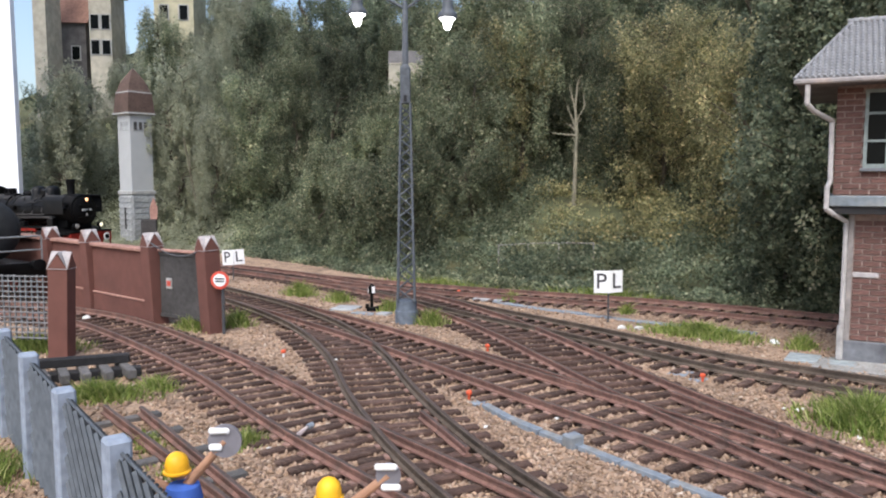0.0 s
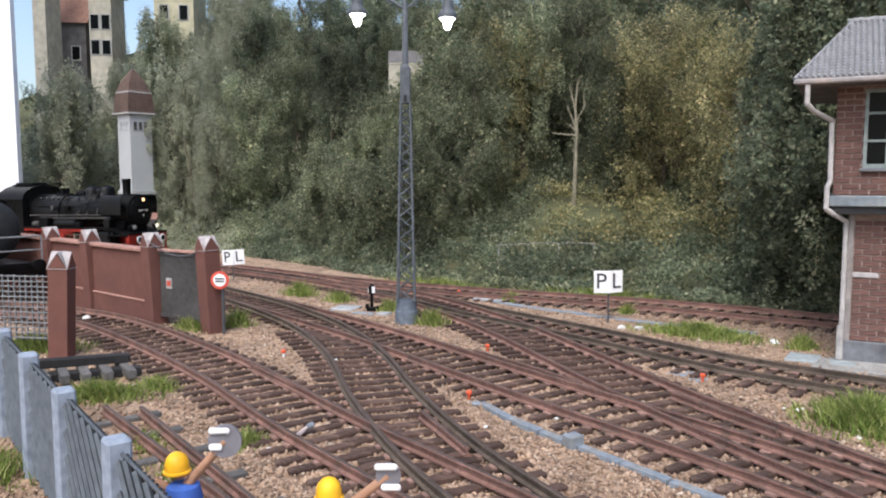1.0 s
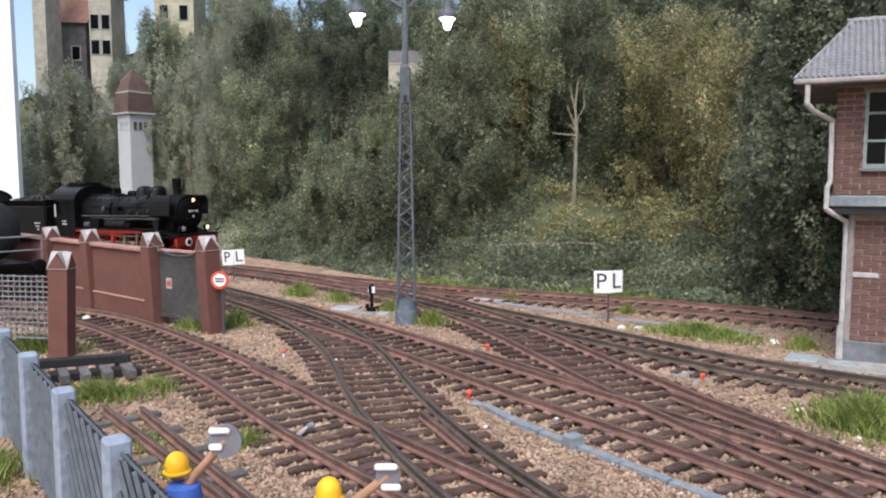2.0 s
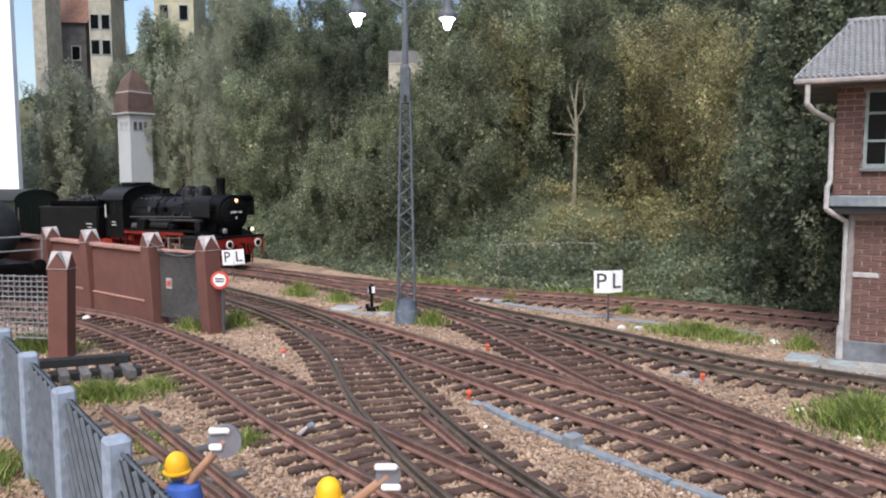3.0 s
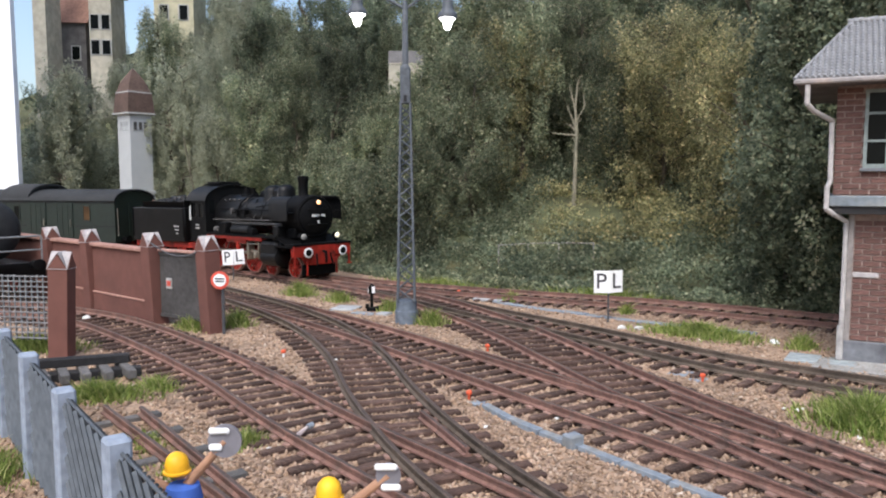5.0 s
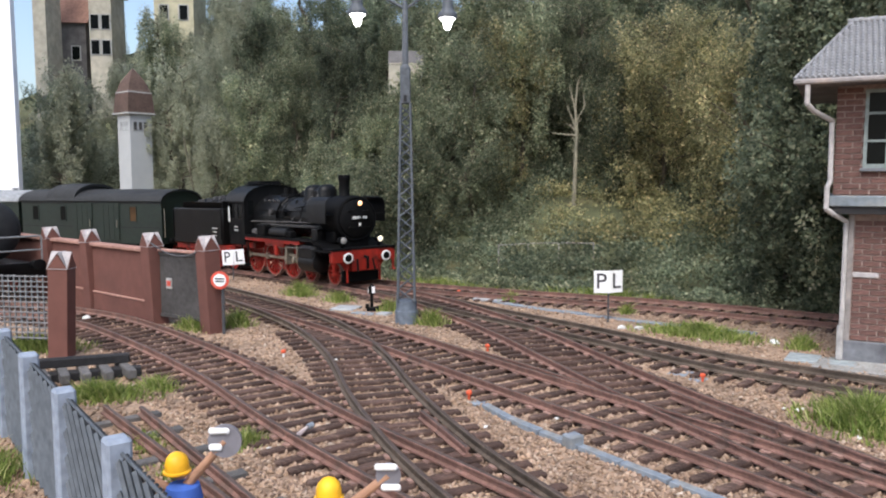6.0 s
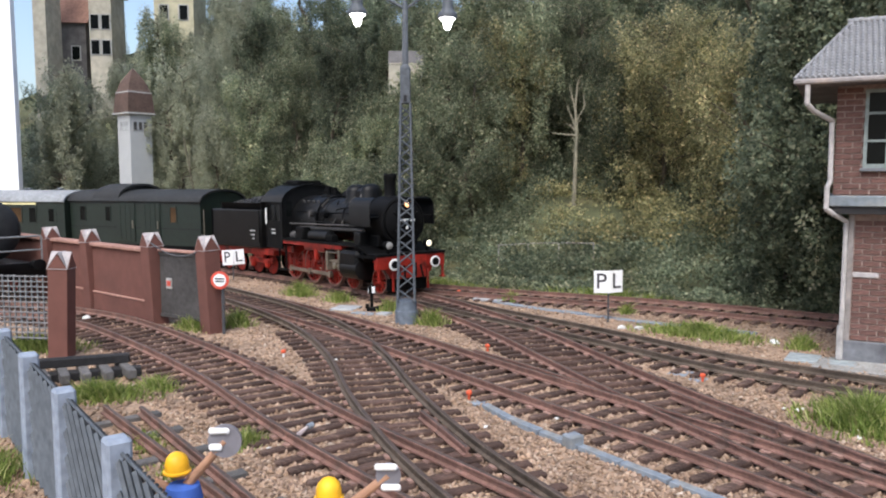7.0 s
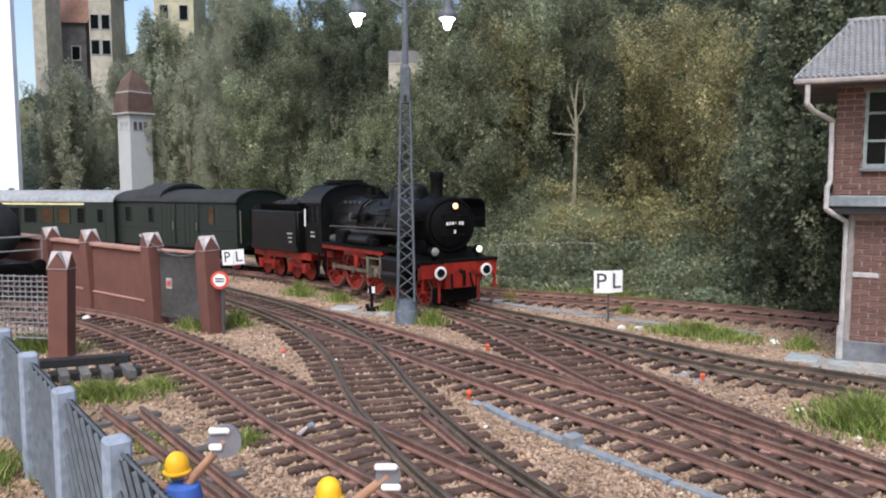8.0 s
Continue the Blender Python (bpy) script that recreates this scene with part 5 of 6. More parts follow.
def marker(x, y, white=False):
    S = thing("marker_peg", x, y, 0, random.uniform(-40, 40), label="small orange-red marker peg in the ballast", category="marker", group="marker pegs")
    part("peg", tube(B(), (0, 0, -0.32), (0, 0, -0.14), 0.03, n=8), M["sign_white"] if white else M["orange"], S)
    bm = lathe(B(), [(-0.17, 0.04), (-0.155, 0.062), (-0.10, 0.066), (-0.07, 0.03)], 10, UPX)
    part("cap", bm, M["orange"], S)


for x, y, w in ((-4.16, 19.56, True), (1.2, 20.21, False), (0.55, 15.74, False), (5.95, 17.13, False), (0.63, 30.14, False)):
    marker(x, y, w)


# ---- signal box ----
def signal_box():
    S = thing("signal_box", 10.18, 19.1, 0, -27.5, label="red brick signal box with overhanging storey and grey tiled roof", category="building")
    Wd, Dp = 5.0, 3.2
    part("core", box(B(), 0.04, Wd, 0.04, Dp, -0.3, 3.5), M["mortar"], S)
    part("plinth", box(B(), -0.05, Wd, -0.05, Dp, -0.3, 0.28, 0.02), M["plinth"], S, "dark grey stone plinth")
    bm = box(B(), 0.13, 0.7, -0.02, 0.08, 1.90, 2.03, 0.015)
    part("string_course", bm, M["cap"], S, "pale stone ledge")
    part("corner_post", box(B(), 0.0, 0.12, -0.01, 0.12, 0.28, 3.5, 0.01), M["zinc"], S, "weathered corner strip")
    # upper storey
    u0, v0 = -0.42, -0.42
    up = part("upper_storey", box(B(), u0 + 0.04, Wd + 0.4, v0 + 0.04, Dp + 0.4, 3.85, 6.8), M["mortar"], S)
    part("flashing", box(B(), u0 - 0.07, Wd + 0.5, v0 - 0.07, Dp + 0.5, 3.68, 3.95, 0.03), M["lead"], S, "blue-grey lead flashing")
    part("soffit", box(B(), u0, Wd + 0.4, v0, Dp + 0.4, 3.5, 3.68), M["timber"], S)
    # windows of the upper storey
    for k in range(3):
        x = 0.22 + k * 1.55
        a, b, z0, z1 = x, x + 1.0, 4.62, 6.5
        y0, y1 = v0 - 0.06, v0 + 0.06
        w = part("window", box(B(), a, b, y0, y1, z0, z0 + 0.1), M["frame"], S, "pale green window frame")
        for q in ((a, a + 0.08, y0, y1, z0 + 0.1, z1), (b - 0.08, b, y0, y1, z0 + 0.1, z1), (a + 0.08, b - 0.08, y0, y1, z1 - 0.08, z1),
                  (a + 0.08, b - 0.08, y0 + 0.01, y1, z0 + 0.62, z0 + 0.68), (a + 0.08, b - 0.08, y0 + 0.01, y1, z0 + 1.28, z0 + 1.34), ((a + b) / 2 - 0.03, (a + b) / 2 + 0.03, y0 + 0.015, y1, z0 + 0.1, z1 - 0.08)):
            part("frame_bar", box(B(), *q), M["frame"], w)
        part("pane", box(B(), a + 0.08, b - 0.08, v0 - 0.012, v0 + 0.0, z0 + 0.1, z1 - 0.08), M["glass_dark"], w)
        part("sill", box(B(), a - 0.06, b + 0.06, v0 - 0.12, v0 + 0.02, z0 - 0.08, z0, 0.01), M["plinth"], w)
    # hipped roof with rows of tiles
    e, zr0, zr1 = 0.88, 6.72, 8.45
    x0, x1, y0, y1 = u0 - e, Wd + 0.4 + e, v0 - e, Dp + 0.4 + e
    yc, hip = (y0 + y1) / 2, (y1 - y0) / 2 * 0.40
    bm = B()
    v = [bm.verts.new(p) for p in ((x0, y0, zr0), (x1, y0, zr0), (x1, y1, zr0), (x0, y1, zr0), (x0 + hip, yc, zr1), (x1 - hip, yc, zr1))]
    for f in ((0, 1, 5, 4), (1, 2, 5), (2, 3, 4, 5), (3, 0, 4), (3, 2, 1, 0)):
        bm.faces.new([v[i] for i in f])
    roof = part("roof", bm, M["slate_dark"], S, "grey tiled hipped roof")
    bm = prism(B(), [(-0.065, 0.0), (-0.045, 0.045), (-0.015, 0.06), (0.015, 0.045), (0.035, 0.0), (0.066, -0.005), (0.066, -0.025), (-0.065, -0.025)], 0.0, 0.24, "y")
    tile = None
    ny = int(math.hypot(yc - y0, zr1 - zr0) / 0.18)
    slope = math.degrees(math.atan2(zr1 - zr0, yc - y0))
    for j in range(ny + 1):
        f = j / (ny + 0.6)
        y, z = y0 + (yc - y0) * f, zr0 + (zr1 - zr0) * f
        a = x0 + hip * f
        i = int(math.ceil((a + 0.05) / 0.130))
        while i * 0.130 < 2.35:
            m = Matrix.Translation((i * 0.130, y - 0.01, z + 0.022)) @ pose(0, 0, 0, slope - 5, 0, random.uniform(-0.6, 0.6))
            if tile is None:
                tile = part("roof_tile", bm, M["slate"], roof)
                m.translation = m.translation * K
                tile.matrix_basis = m
            else:
                again(tile, m, roof)
            i += 1
    bm = B()
    n = 14
    for i in range(n):
        x = x0 + hip - 0.1 + i * 0.34
        tube(bm, (x, yc, zr1 + 0.02), (x + 0.36, yc, zr1 + 0.04), 0.085, 0.10, 10)
    part("ridge_tiles", bm, M["slate"], roof)
    bm = tube(B(), (x0 - 0.02, y0, zr0 + 0.02), (x0 + hip, yc, zr1 + 0.03), 0.04, n=8)
    part("hip_edge", bm, M["slate"], roof)
    bm = box(B(), x0 - 0.03, x1, y0 - 0.10, y0 + 0.02, zr0 - 0.13, zr0, 0.035)
    part("gutter", bm, M["zinc"], S, "weathered zinc gutter")
    bm = box(B(), x0 + 0.02, x1, y0 + 0.03, y1, zr0 - 0.10, zr0 - 0.02)
    part("eaves_board", bm, M["timber_grey"], S)
    bm = B()
    pts = [(x0 + 0.28, y0, 6.68), (x0 + 0.28, y0 + 0.02, 6.15), (x0 + 0.42, y0 + 0.2, 5.98), (u0 - 0.06, v0 - 0.06, 5.78), (u0 - 0.04, v0 - 0.06, 4.30), (u0 - 0.10, v0 - 0.10, 4.15), (u0 - 0.10, v0 - 0.12, 3.62), (u0 + 0.05, v0 - 0.02, 3.5), (-0.06, -0.06, 3.3), (-0.06, -0.07, 0.62)]
    for a, b in zip(pts[:-1], pts[1:]):
        tube(bm, a, b, 0.062, n=10)
    part("downpipe", bm, M["zinc_pale"], S, "pale zinc downpipe")
    part("pipe_shoe", tube(B(), (-0.08, -0.08, 0.66), (-0.08, -0.08, -0.2), 0.085, n=10), M["zinc_pale"], S, "pale pipe shoe")
    # brickwork of the two front walls
    first = None
    bl, bh = 0.40, 0.145
    for (p0, p1, z0, z1, face, holder) in ((0.13, 1.6, 0.29, 3.46, 0.04, S), (u0 + 0.01, 2.0, 3.96, 6.68, v0 + 0.04, up)):
        for r in range(int((z1 - z0) / bh)):
            z = z0 + r * bh
            x = p0 - (bl / 2 if r % 2 else 0)
            while x < p1:
                a, b = max(x, p0), x + bl
                if b - a > 0.1 and not (holder is up and any(0.22 + k * 1.55 < (a + b) / 2 < 1.22 + k * 1.55 and 4.55 < z + 0.07 < 6.52 for k in range(3))) and not (holder is S and 1.80 < z < 2.02 and a < 0.7):
                    s = (b - a - 0.036) / (bl - 0.036)
                    m = Matrix.Translation(((a + b) / 2, face - 0.012 + random.uniform(-0.006, 0.006), z + bh / 2)) @ Matrix.Diagonal((s, 1, 1, 1))
                    if first is None:
                        first = part("brick", box(B(), -(bl - 0.036) / 2, (bl - 0.036) / 2, -0.02, 0.02, -(bh - 0.034) / 2, (bh - 0.034) / 2, 0.006), M["brick"], holder)
                        m.translation = m.translation * K
                        first.matrix_basis = m
                    else:
                        again(first, m, holder)
                x += bl


signal_box()


# ---- tower at the foot of the hill ----
def tower():
    T = thing("slender_tower", -22.6, 56.5, 0, 51, label="slender pale grey tower with brown bell-shaped tile roof", category="tower")
    w = 0.85
    part("shaft", box(B(), -w, w, -w, w, 3.2, 9.0, 0.02), M["tower"], T)
    part("base", box(B(), -w - 0.05, w + 0.05, -w - 0.05, w + 0.05, -0.6, 3.2, 0.02), M["tower_stone"], T)
    part("band", box(B(), -w - 0.12, w + 0.12, -w - 0.12, w + 0.12, 3.15, 3.42, 0.03), M["white_dull"], T, "pale stone band")
    st = None
    for r in range(8):
        for c in range(3):
            for f in range(2):
                bm = None
                x = -w + 0.02 + (c + 0.5) * (2 * w / 3)
                z = -0.1 + r * 0.41
                m = (Matrix.Translation((x, -w - 0.07, z)) if f == 0 else Matrix.Translation((-w - 0.07, x, z)) @ Matrix.Rotation(radians(90), 4, "Z"))
                if st is None:
                    st = part("stone", box(B(), -0.30, 0.30, -0.05, 0.05, -0.18, 0.18, 0.02), M["tower_stone"], T)
                    m.translation = m.translation * K
                    st.matrix_basis = m
                else:
                    again(st, m, T)
    prof = [(9.0, 1.40), (9.12, 1.38), (9.8, 1.30), (10.45, 1.22), (10.5, 1.16), (11.0, 0.98), (11.5, 0.70), (11.95, 0.32), (12.25, 0.06), (12.3, 0.01)]
    bm = B()
    rings = [[bm.verts.new((sx * r * 0.75, sy * r * 0.75, z)) for sx, sy in ((1, 1), (-1, 1), (-1, -1), (1, -1))] for z, r in prof]
    for a, b in zip(rings[:-1], rings[1:]):
        for i in range(4):
            bm.faces.new((a[i], a[(i + 1) % 4], b[(i + 1) % 4], b[i]))
    bm.faces.new(rings[0])
    part("roof", bm, M["tower_roof"], T, "brown tile roof")
    part("roof_band", box(B(), -0.92, 0.92, -0.92, 0.92, 10.47, 10.55, 0.01), M["white_dull"], T, "pale band round the roof")
    part("eaves", box(B(), -1.10, 1.10, -1.10, 1.10, 8.92, 9.05, 0.02), M["white_dull"], T)
    for i in range(3):
        for f in range(2):
            x = -0.45 + i * 0.40
            m = Matrix.Translation((x, -w - 0.01, 8.1)) if f == 0 else Matrix.Translation((-w - 0.01, x, 8.1)) @ Matrix.Rotation(radians(90), 4, "Z")
            wd = part("window", box(B(), -0.16, 0.16, -0.03, 0.02, -0.32, 0.32), M["tower_stone"], T)
            part("pane", box(B(), -0.11, 0.11, -0.045, -0.028, -0.27, 0.27), M["gate"], wd)
            m.translation = m.translation * K
            wd.matrix_basis = m
    part("slit_window", box(B(), -w - 0.13, -w - 0.05, -0.12, 0.12, 0.6, 2.2), M["dark"], T)
    S = thing("lineside_cabinet", -20.3, 52.6, 0, 15, label="dark grey lineside cabinet with a rusty spade board", category="cabinet")
    part("body", box(B(), -0.5, 0.5, -0.3, 0.3, -0.3, 0.9 + 0.6, 0.04), M["gate"], S)
    part("board", prism(B(), [(0.1, 1.5), (0.55, 1.5), (0.6, 2.3), (0.33, 3.0), (0.08, 2.3)], -0.03, 0.03, "y"), M["coping"], S)


tower()


# ---- houses on the hill and the white board that ends the layout ----
def house(x, y, z, turn, w, d, h, rh, wall_m, roof_m, cols, rows, label, eave=0.4):
    H = thing("house", x, y, z, turn, label=label, category="house", group="houses on the hill")
    part("wall", box(B(), -w / 2, w / 2, -d / 2, d / 2, -6, h), M[wall_m], H)
    part("roof", prism(B(), [(-d / 2 - eave, h - 0.1), (d / 2 + eave, h - 0.1), (0, h + rh)], -w / 2 - eave, w / 2 + eave, "x"), M[roof_m], H)
    for i in range(cols):
        for j in range(rows):
            cx, cz = -w / 2 + (i + 0.5) * w / cols, 1.2 + j * 2.8
            f = part("window", box(B(), cx - 0.55, cx + 0.55, -d / 2 - 0.06, -d / 2 + 0.02, cz - 0.1, cz + 1.6), M["white_dull"], H)
            part("pane", box(B(), cx - 0.42, cx + 0.42, -d / 2 - 0.09, -d / 2 - 0.06, cz, cz + 1.5), M["glass_dark"], f)


house(-43.6, 86, 15.0, 0, 1.4, 3.4, 14.5, 0.6, "plaster", "roof_red", 0, 0, "tall cream house with a bare gable wall on the hill")
house(-43.3, 92, 16.6, 3, 4.6, 6, 5.4, 4.6, "timber_grey", "roof_red", 2, 1, "grey timber house under a red tiled roof")
house(-38.7, 90, 17.0, 6, 2.4, 5, 8.4, 2.6, "plaster", "roof_red", 2, 2, "narrow pale house with red roof and dark windows")
house(-29.5, 88, 20.3, 4, 4.2, 6, 9.0, 3.0, "plaster_yellow", "roof_red", 2, 3, "pale yellow house with dark windows among the trees")
house(-2.75, 57.5, 8.9, 3, 2.5, 3.0, 3.7, 1.1, "plaster", "timber_grey", 0, 0, "weathered pale house wall half hidden by trees", 0.02)
ob = part("wall_end", box(B(), -95, -31.75, 57.3, 57.9, -0.3, 40, 0.02), M["board"])
tagged(ob, "plain white end board beside the hillside", "wall", kind="structure")


# ---- foreground fence ----
def chain_fence():
    F = thing("chain_link_fence", 0, 0, 0, label="chain-link fence on blue-grey concrete posts", category="fence")
    pts = [(-3.42 - 1.50 * i, 7.75 + 1.92 * i) for i in range(-1, 5)]
    ang = math.degrees(math.atan2(1.92, -1.48))
    for k, (x, y) in enumerate(pts):
        bm = box(B(), -0.135, 0.135, -0.13, 0.13, -0.4, 1.68 + 0.02 * (k % 2), 0.03)
        part("post", bm, M["fence"], F, at=(x, y, 0, 0, random.uniform(-1.5, 1.5), ang))
    n = 2.43
    H0, H1 = -0.2, 1.56
    bm0 = None
    for k, (x, y) in enumerate(pts[:-1]):
        h = H1 - H0
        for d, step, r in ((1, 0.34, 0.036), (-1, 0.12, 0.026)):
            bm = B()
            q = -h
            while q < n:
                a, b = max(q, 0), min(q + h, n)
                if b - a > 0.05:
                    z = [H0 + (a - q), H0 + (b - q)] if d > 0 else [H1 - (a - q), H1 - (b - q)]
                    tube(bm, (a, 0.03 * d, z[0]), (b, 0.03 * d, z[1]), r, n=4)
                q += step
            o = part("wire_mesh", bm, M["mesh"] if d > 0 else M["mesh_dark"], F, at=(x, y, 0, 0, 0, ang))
            tagged(o, kind="stuff")
        bm = tube(B(), (0, 0, H1), (n, 0, H1), 0.02, n=6)
        part("top_wire", bm, M["mesh"], F, at=(x, y, 0, 0, 0, ang))


chain_fence()


# ---- two small figures that hold up signal discs ----
def figurine(x, y, top, disc, disc_r, bars):
    """A plain one-mesh figurine."""
    bm = B()
    seen = set()

    def mark(m):
        for f in bm.faces:
            if f not in seen:
                f.material_index = m
                seen.add(f)
    lathe(bm, [(-0.3, 0.12), (0.4, 0.13), (0.45, 0.16), (0.8, 0.17), (top - 0.5, 0.20), (top - 0.36, 0.17), (top - 0.33, 0.07)], 14, Matrix.Translation((x + 0.06, y, 0)) @ UPX)
    mark(0)
    bmesh.ops.create_uvsphere(bm, u_segments=14, v_segments=10, radius=0.10, matrix=Matrix.Translation((x + 0.02, y, top - 0.20)))
    tube(bm, (x + 0.1, y, top - 0.36), disc, 0.05, 0.042, 10)
    tube(bm, (x - 0.12, y, top - 0.38), (x - 0.22, y - 0.05, top - 0.30), 0.05, 0.04, 10)
    mark(1)
    lathe(bm, [(top - 0.22, 0.145), (top - 0.20, 0.145), (top - 0.19, 0.125), (top - 0.12, 0.122), (top - 0.06, 0.105), (top - 0.02, 0.065), (top, 0.015)], 16, Matrix.Translation((x, y, 0)) @ UPX)
    mark(2)
    T = Matrix.Translation(disc) @ Matrix.Rotation(radians(-90), 4, "Z")
    lathe(bm, [(-0.02, disc_r * 0.98), (0.0, disc_r), (0.03, disc_r)], 24, T)
    mark(3)
    for u, w, a, b in bars:
        box(bm, u, w, -0.07, -0.03, a, b, 0.02, Matrix.Translation(disc))
    mark(4)
    ob = part("figurine", bm, [M["blue"], M["skin"], M["yellow"], M["greydisc"], M["sign_white"]])
    tagged(ob, "small painted figurine with yellow helmet and grey disc", "figurine", group="figurines by the fence")


figurine(-2.79, 7.75, 1.54, (-2.26, 7.7, 1.68), 0.175, [(-0.16, 0.06, 0.08, 0.15), (-0.16, -0.02, -0.10, -0.02)])
figurine(-1.10, 7.1, 1.53, (-0.52, 7.05, 1.57), 0.12, [(-0.13, 0.09, 0.06, 0.13), (-0.07, 0.12, -0.14, -0.07)])


# ---- stack of sleepers, narrow track, ducts, slabs ----
def timber_stack():
    S = thing("timber_stack", -8.35, 17.5, 0, 20, label="black timber beam lying over grey sleepers", category="timber stack")
    part("beam", box(B(), -1.25, 0.95, -0.05, 0.22, 0.02, 0.22, 0.02), M["timber"], S, "black beam")
    for i in range(5):
        x = -0.95 + i * 0.44
        bm = box(B(), x - 0.10, x + 0.10, -0.85, 0.5, -0.20, 0.02, 0.02)
        bmesh.ops.rotate(bm, cent=(x, 0, 0), verts=bm.verts, matrix=Matrix.Rotation(radians(14 + random.uniform(-3, 3)), 3, "Z"))
        part("sleeper", bm, M["timber_grey"], S, "grey weathered sleeper")
    part("baulk", box(B(), -1.1, 1.2, -0.30, 0.0, -0.30, -0.05, 0.02), M["timber"], S)


timber_stack()


def narrow_track():
    T = thing("track_narrow", 0, 0, 0, label="rusty narrow-gauge rails ending in grass", category="railway track", kind="structure")
    for a, b in (((-6.62, 14.55), (-2.6, 9.75)), ((-5.86, 14.45), (-2.1, 9.5))):
        p = np.linspace(0, 1, 12)[:, None]
        rail("rail", np.array(a) * (1 - p) + np.array(b) * p, T, -0.02)
    for i, f in enumerate((0.05, 0.24, 0.45, 0.68, 0.9)):
        x, y = -6.24 + f * 3.9, 14.5 - f * 4.8
        part("sleeper", box(B(), -0.1, 0.1, -0.62, 0.62, -0.34, -0.18, 0.02), M["timber_grey"], T, at=(x, y, 0, 0, 0, -50))


narrow_track()


def slab_run(name, pts, w, h, mat, label, gap=0.02, step=0.9):
    T = thing(name, 0, 0, 0, label=label, category="cable duct")
    c = smooth_line(pts, 0.2)
    s = np.r_[0, np.cumsum(np.linalg.norm(np.diff(c, axis=0), axis=1))]
    n = max(1, int(s[-1] / step))
    for i in range(n):
        a, b = s[-1] * i / n + gap, s[-1] * (i + 1) / n - gap
        p, q = [np.array([np.interp(e, s, c[:, 0]), np.interp(e, s, c[:, 1])]) for e in (a, b)]
        d = q - p
        m = (p + q) / 2
        part("cover_slab", box(B(), -np.linalg.norm(d) / 2, np.linalg.norm(d) / 2, -w / 2, w / 2, -0.34, -0.27 + h + random.uniform(-0.01, 0.015), 0.012), mat, T, at=(m[0], m[1], 0, random.uniform(-1.5, 1.5), 0, math.degrees(math.atan2(d[1], d[0]))))
    return T


D = slab_run("cable_duct", [(0.85, 15.15), (1.45, 13.98), (2.23, 12.95), (2.9, 12.01), (3.85, 10.75), (5.2, 9.0)], 0.17, 0.09, M["duct"], "blue-grey cable duct of short covers between tracks")
part("junction_box", box(B(), -0.15, 0.15, -0.13, 0.13, -0.34, -0.05, 0.02), M["duct"], D, at=(2.26, 12.9, 0, 0, 0, 30))
slab_run("cable_duct", [(1.64, 28.9), (2.96, 27.3), (4.26, 26.2), (5.86, 24.85), (7.3, 23.75), (9.4, 22.45)], 0.36, 0.035, M["duct"], "broad blue-grey duct covers beside the track")


def slab(x, y, w, d, h, rz, mat):
    t = thing("concrete_slab", x, y, 0, rz, label="flat pale concrete slab lying in the ballast", category="slab", group="concrete slabs")
    bm = prism(B(), [(-w / 2, -d / 2), (w / 2 - 0.1, -d / 2 - 0.04), (w / 2, d / 2 - 0.05), (-w / 2 + 0.08, d / 2)], -0.36, -0.27 + h, "z")
    bmesh.ops.bevel(bm, geom=bm.edges[:], offset=0.02, segments=1, affect="EDGES")
    part("top", bm, mat, t)


for x, y, w, d, h, rz, mt in ((1.87, 29.0, 1.3, 0.9, 0.07, -20, "concrete"), (-3.45, 26.9, 0.95, 0.9, 0.06, -10, "concrete"), (-2.7, 25.9, 0.9, 0.4, 0.04, -25, "duct"), (-2.0, 25.7, 0.5, 0.4, 0.08, -15, "concrete"),
                              (5.7, 17.9, 0.55, 0.5, 0.03, -30, "duct"), (5.95, 17.3, 0.4, 0.4, 0.03, -50, "duct"), (9.3, 19.35, 0.85, 0.9, 0.06, -28, "lead_pale"), (10.0, 18.75, 0.7, 0.6, 0.05, -20, "lead_pale"), (0.72, 15.45, 0.35, 0.35, 0.04, -20, "duct"), (5.92, 31.1, 1.4, 1.0, 0.05, -20, "concrete")):
    slab(x, y, w, d, h, rz, M[mt])
ob = part("pavement", prism(B(), [(9.0, 18.35), (10.5, 17.45), (13.5, 15.6), (14.5, 17.2), (11, 19.4), (9.7, 19.3)], -0.36, -0.225, "z"), M["gravel_pale"])
tagged(ob, "pale gravel apron round the signal box", "pavement", kind="structure")


def check_rails():
    T = thing("check_rails", 0, 0, 0, label="short rusty check rails inside the turnouts", category="rail", kind="structure")
    for line in ([(-0.42, 14.2), (0.0, 13.2), (0.40, 12.2)], [(4.75, 15.5), (5.3, 14.3), (5.9, 13.1)], [(0.8, 19.4), (2.1, 17.6), (3.0, 16.2)], [(-4.6, 17.9), (-3.4, 16.3), (-2.6, 15.2)]):
        rail("check_rail", smooth_line(line, 0.3), T, -0.02)


check_rails()


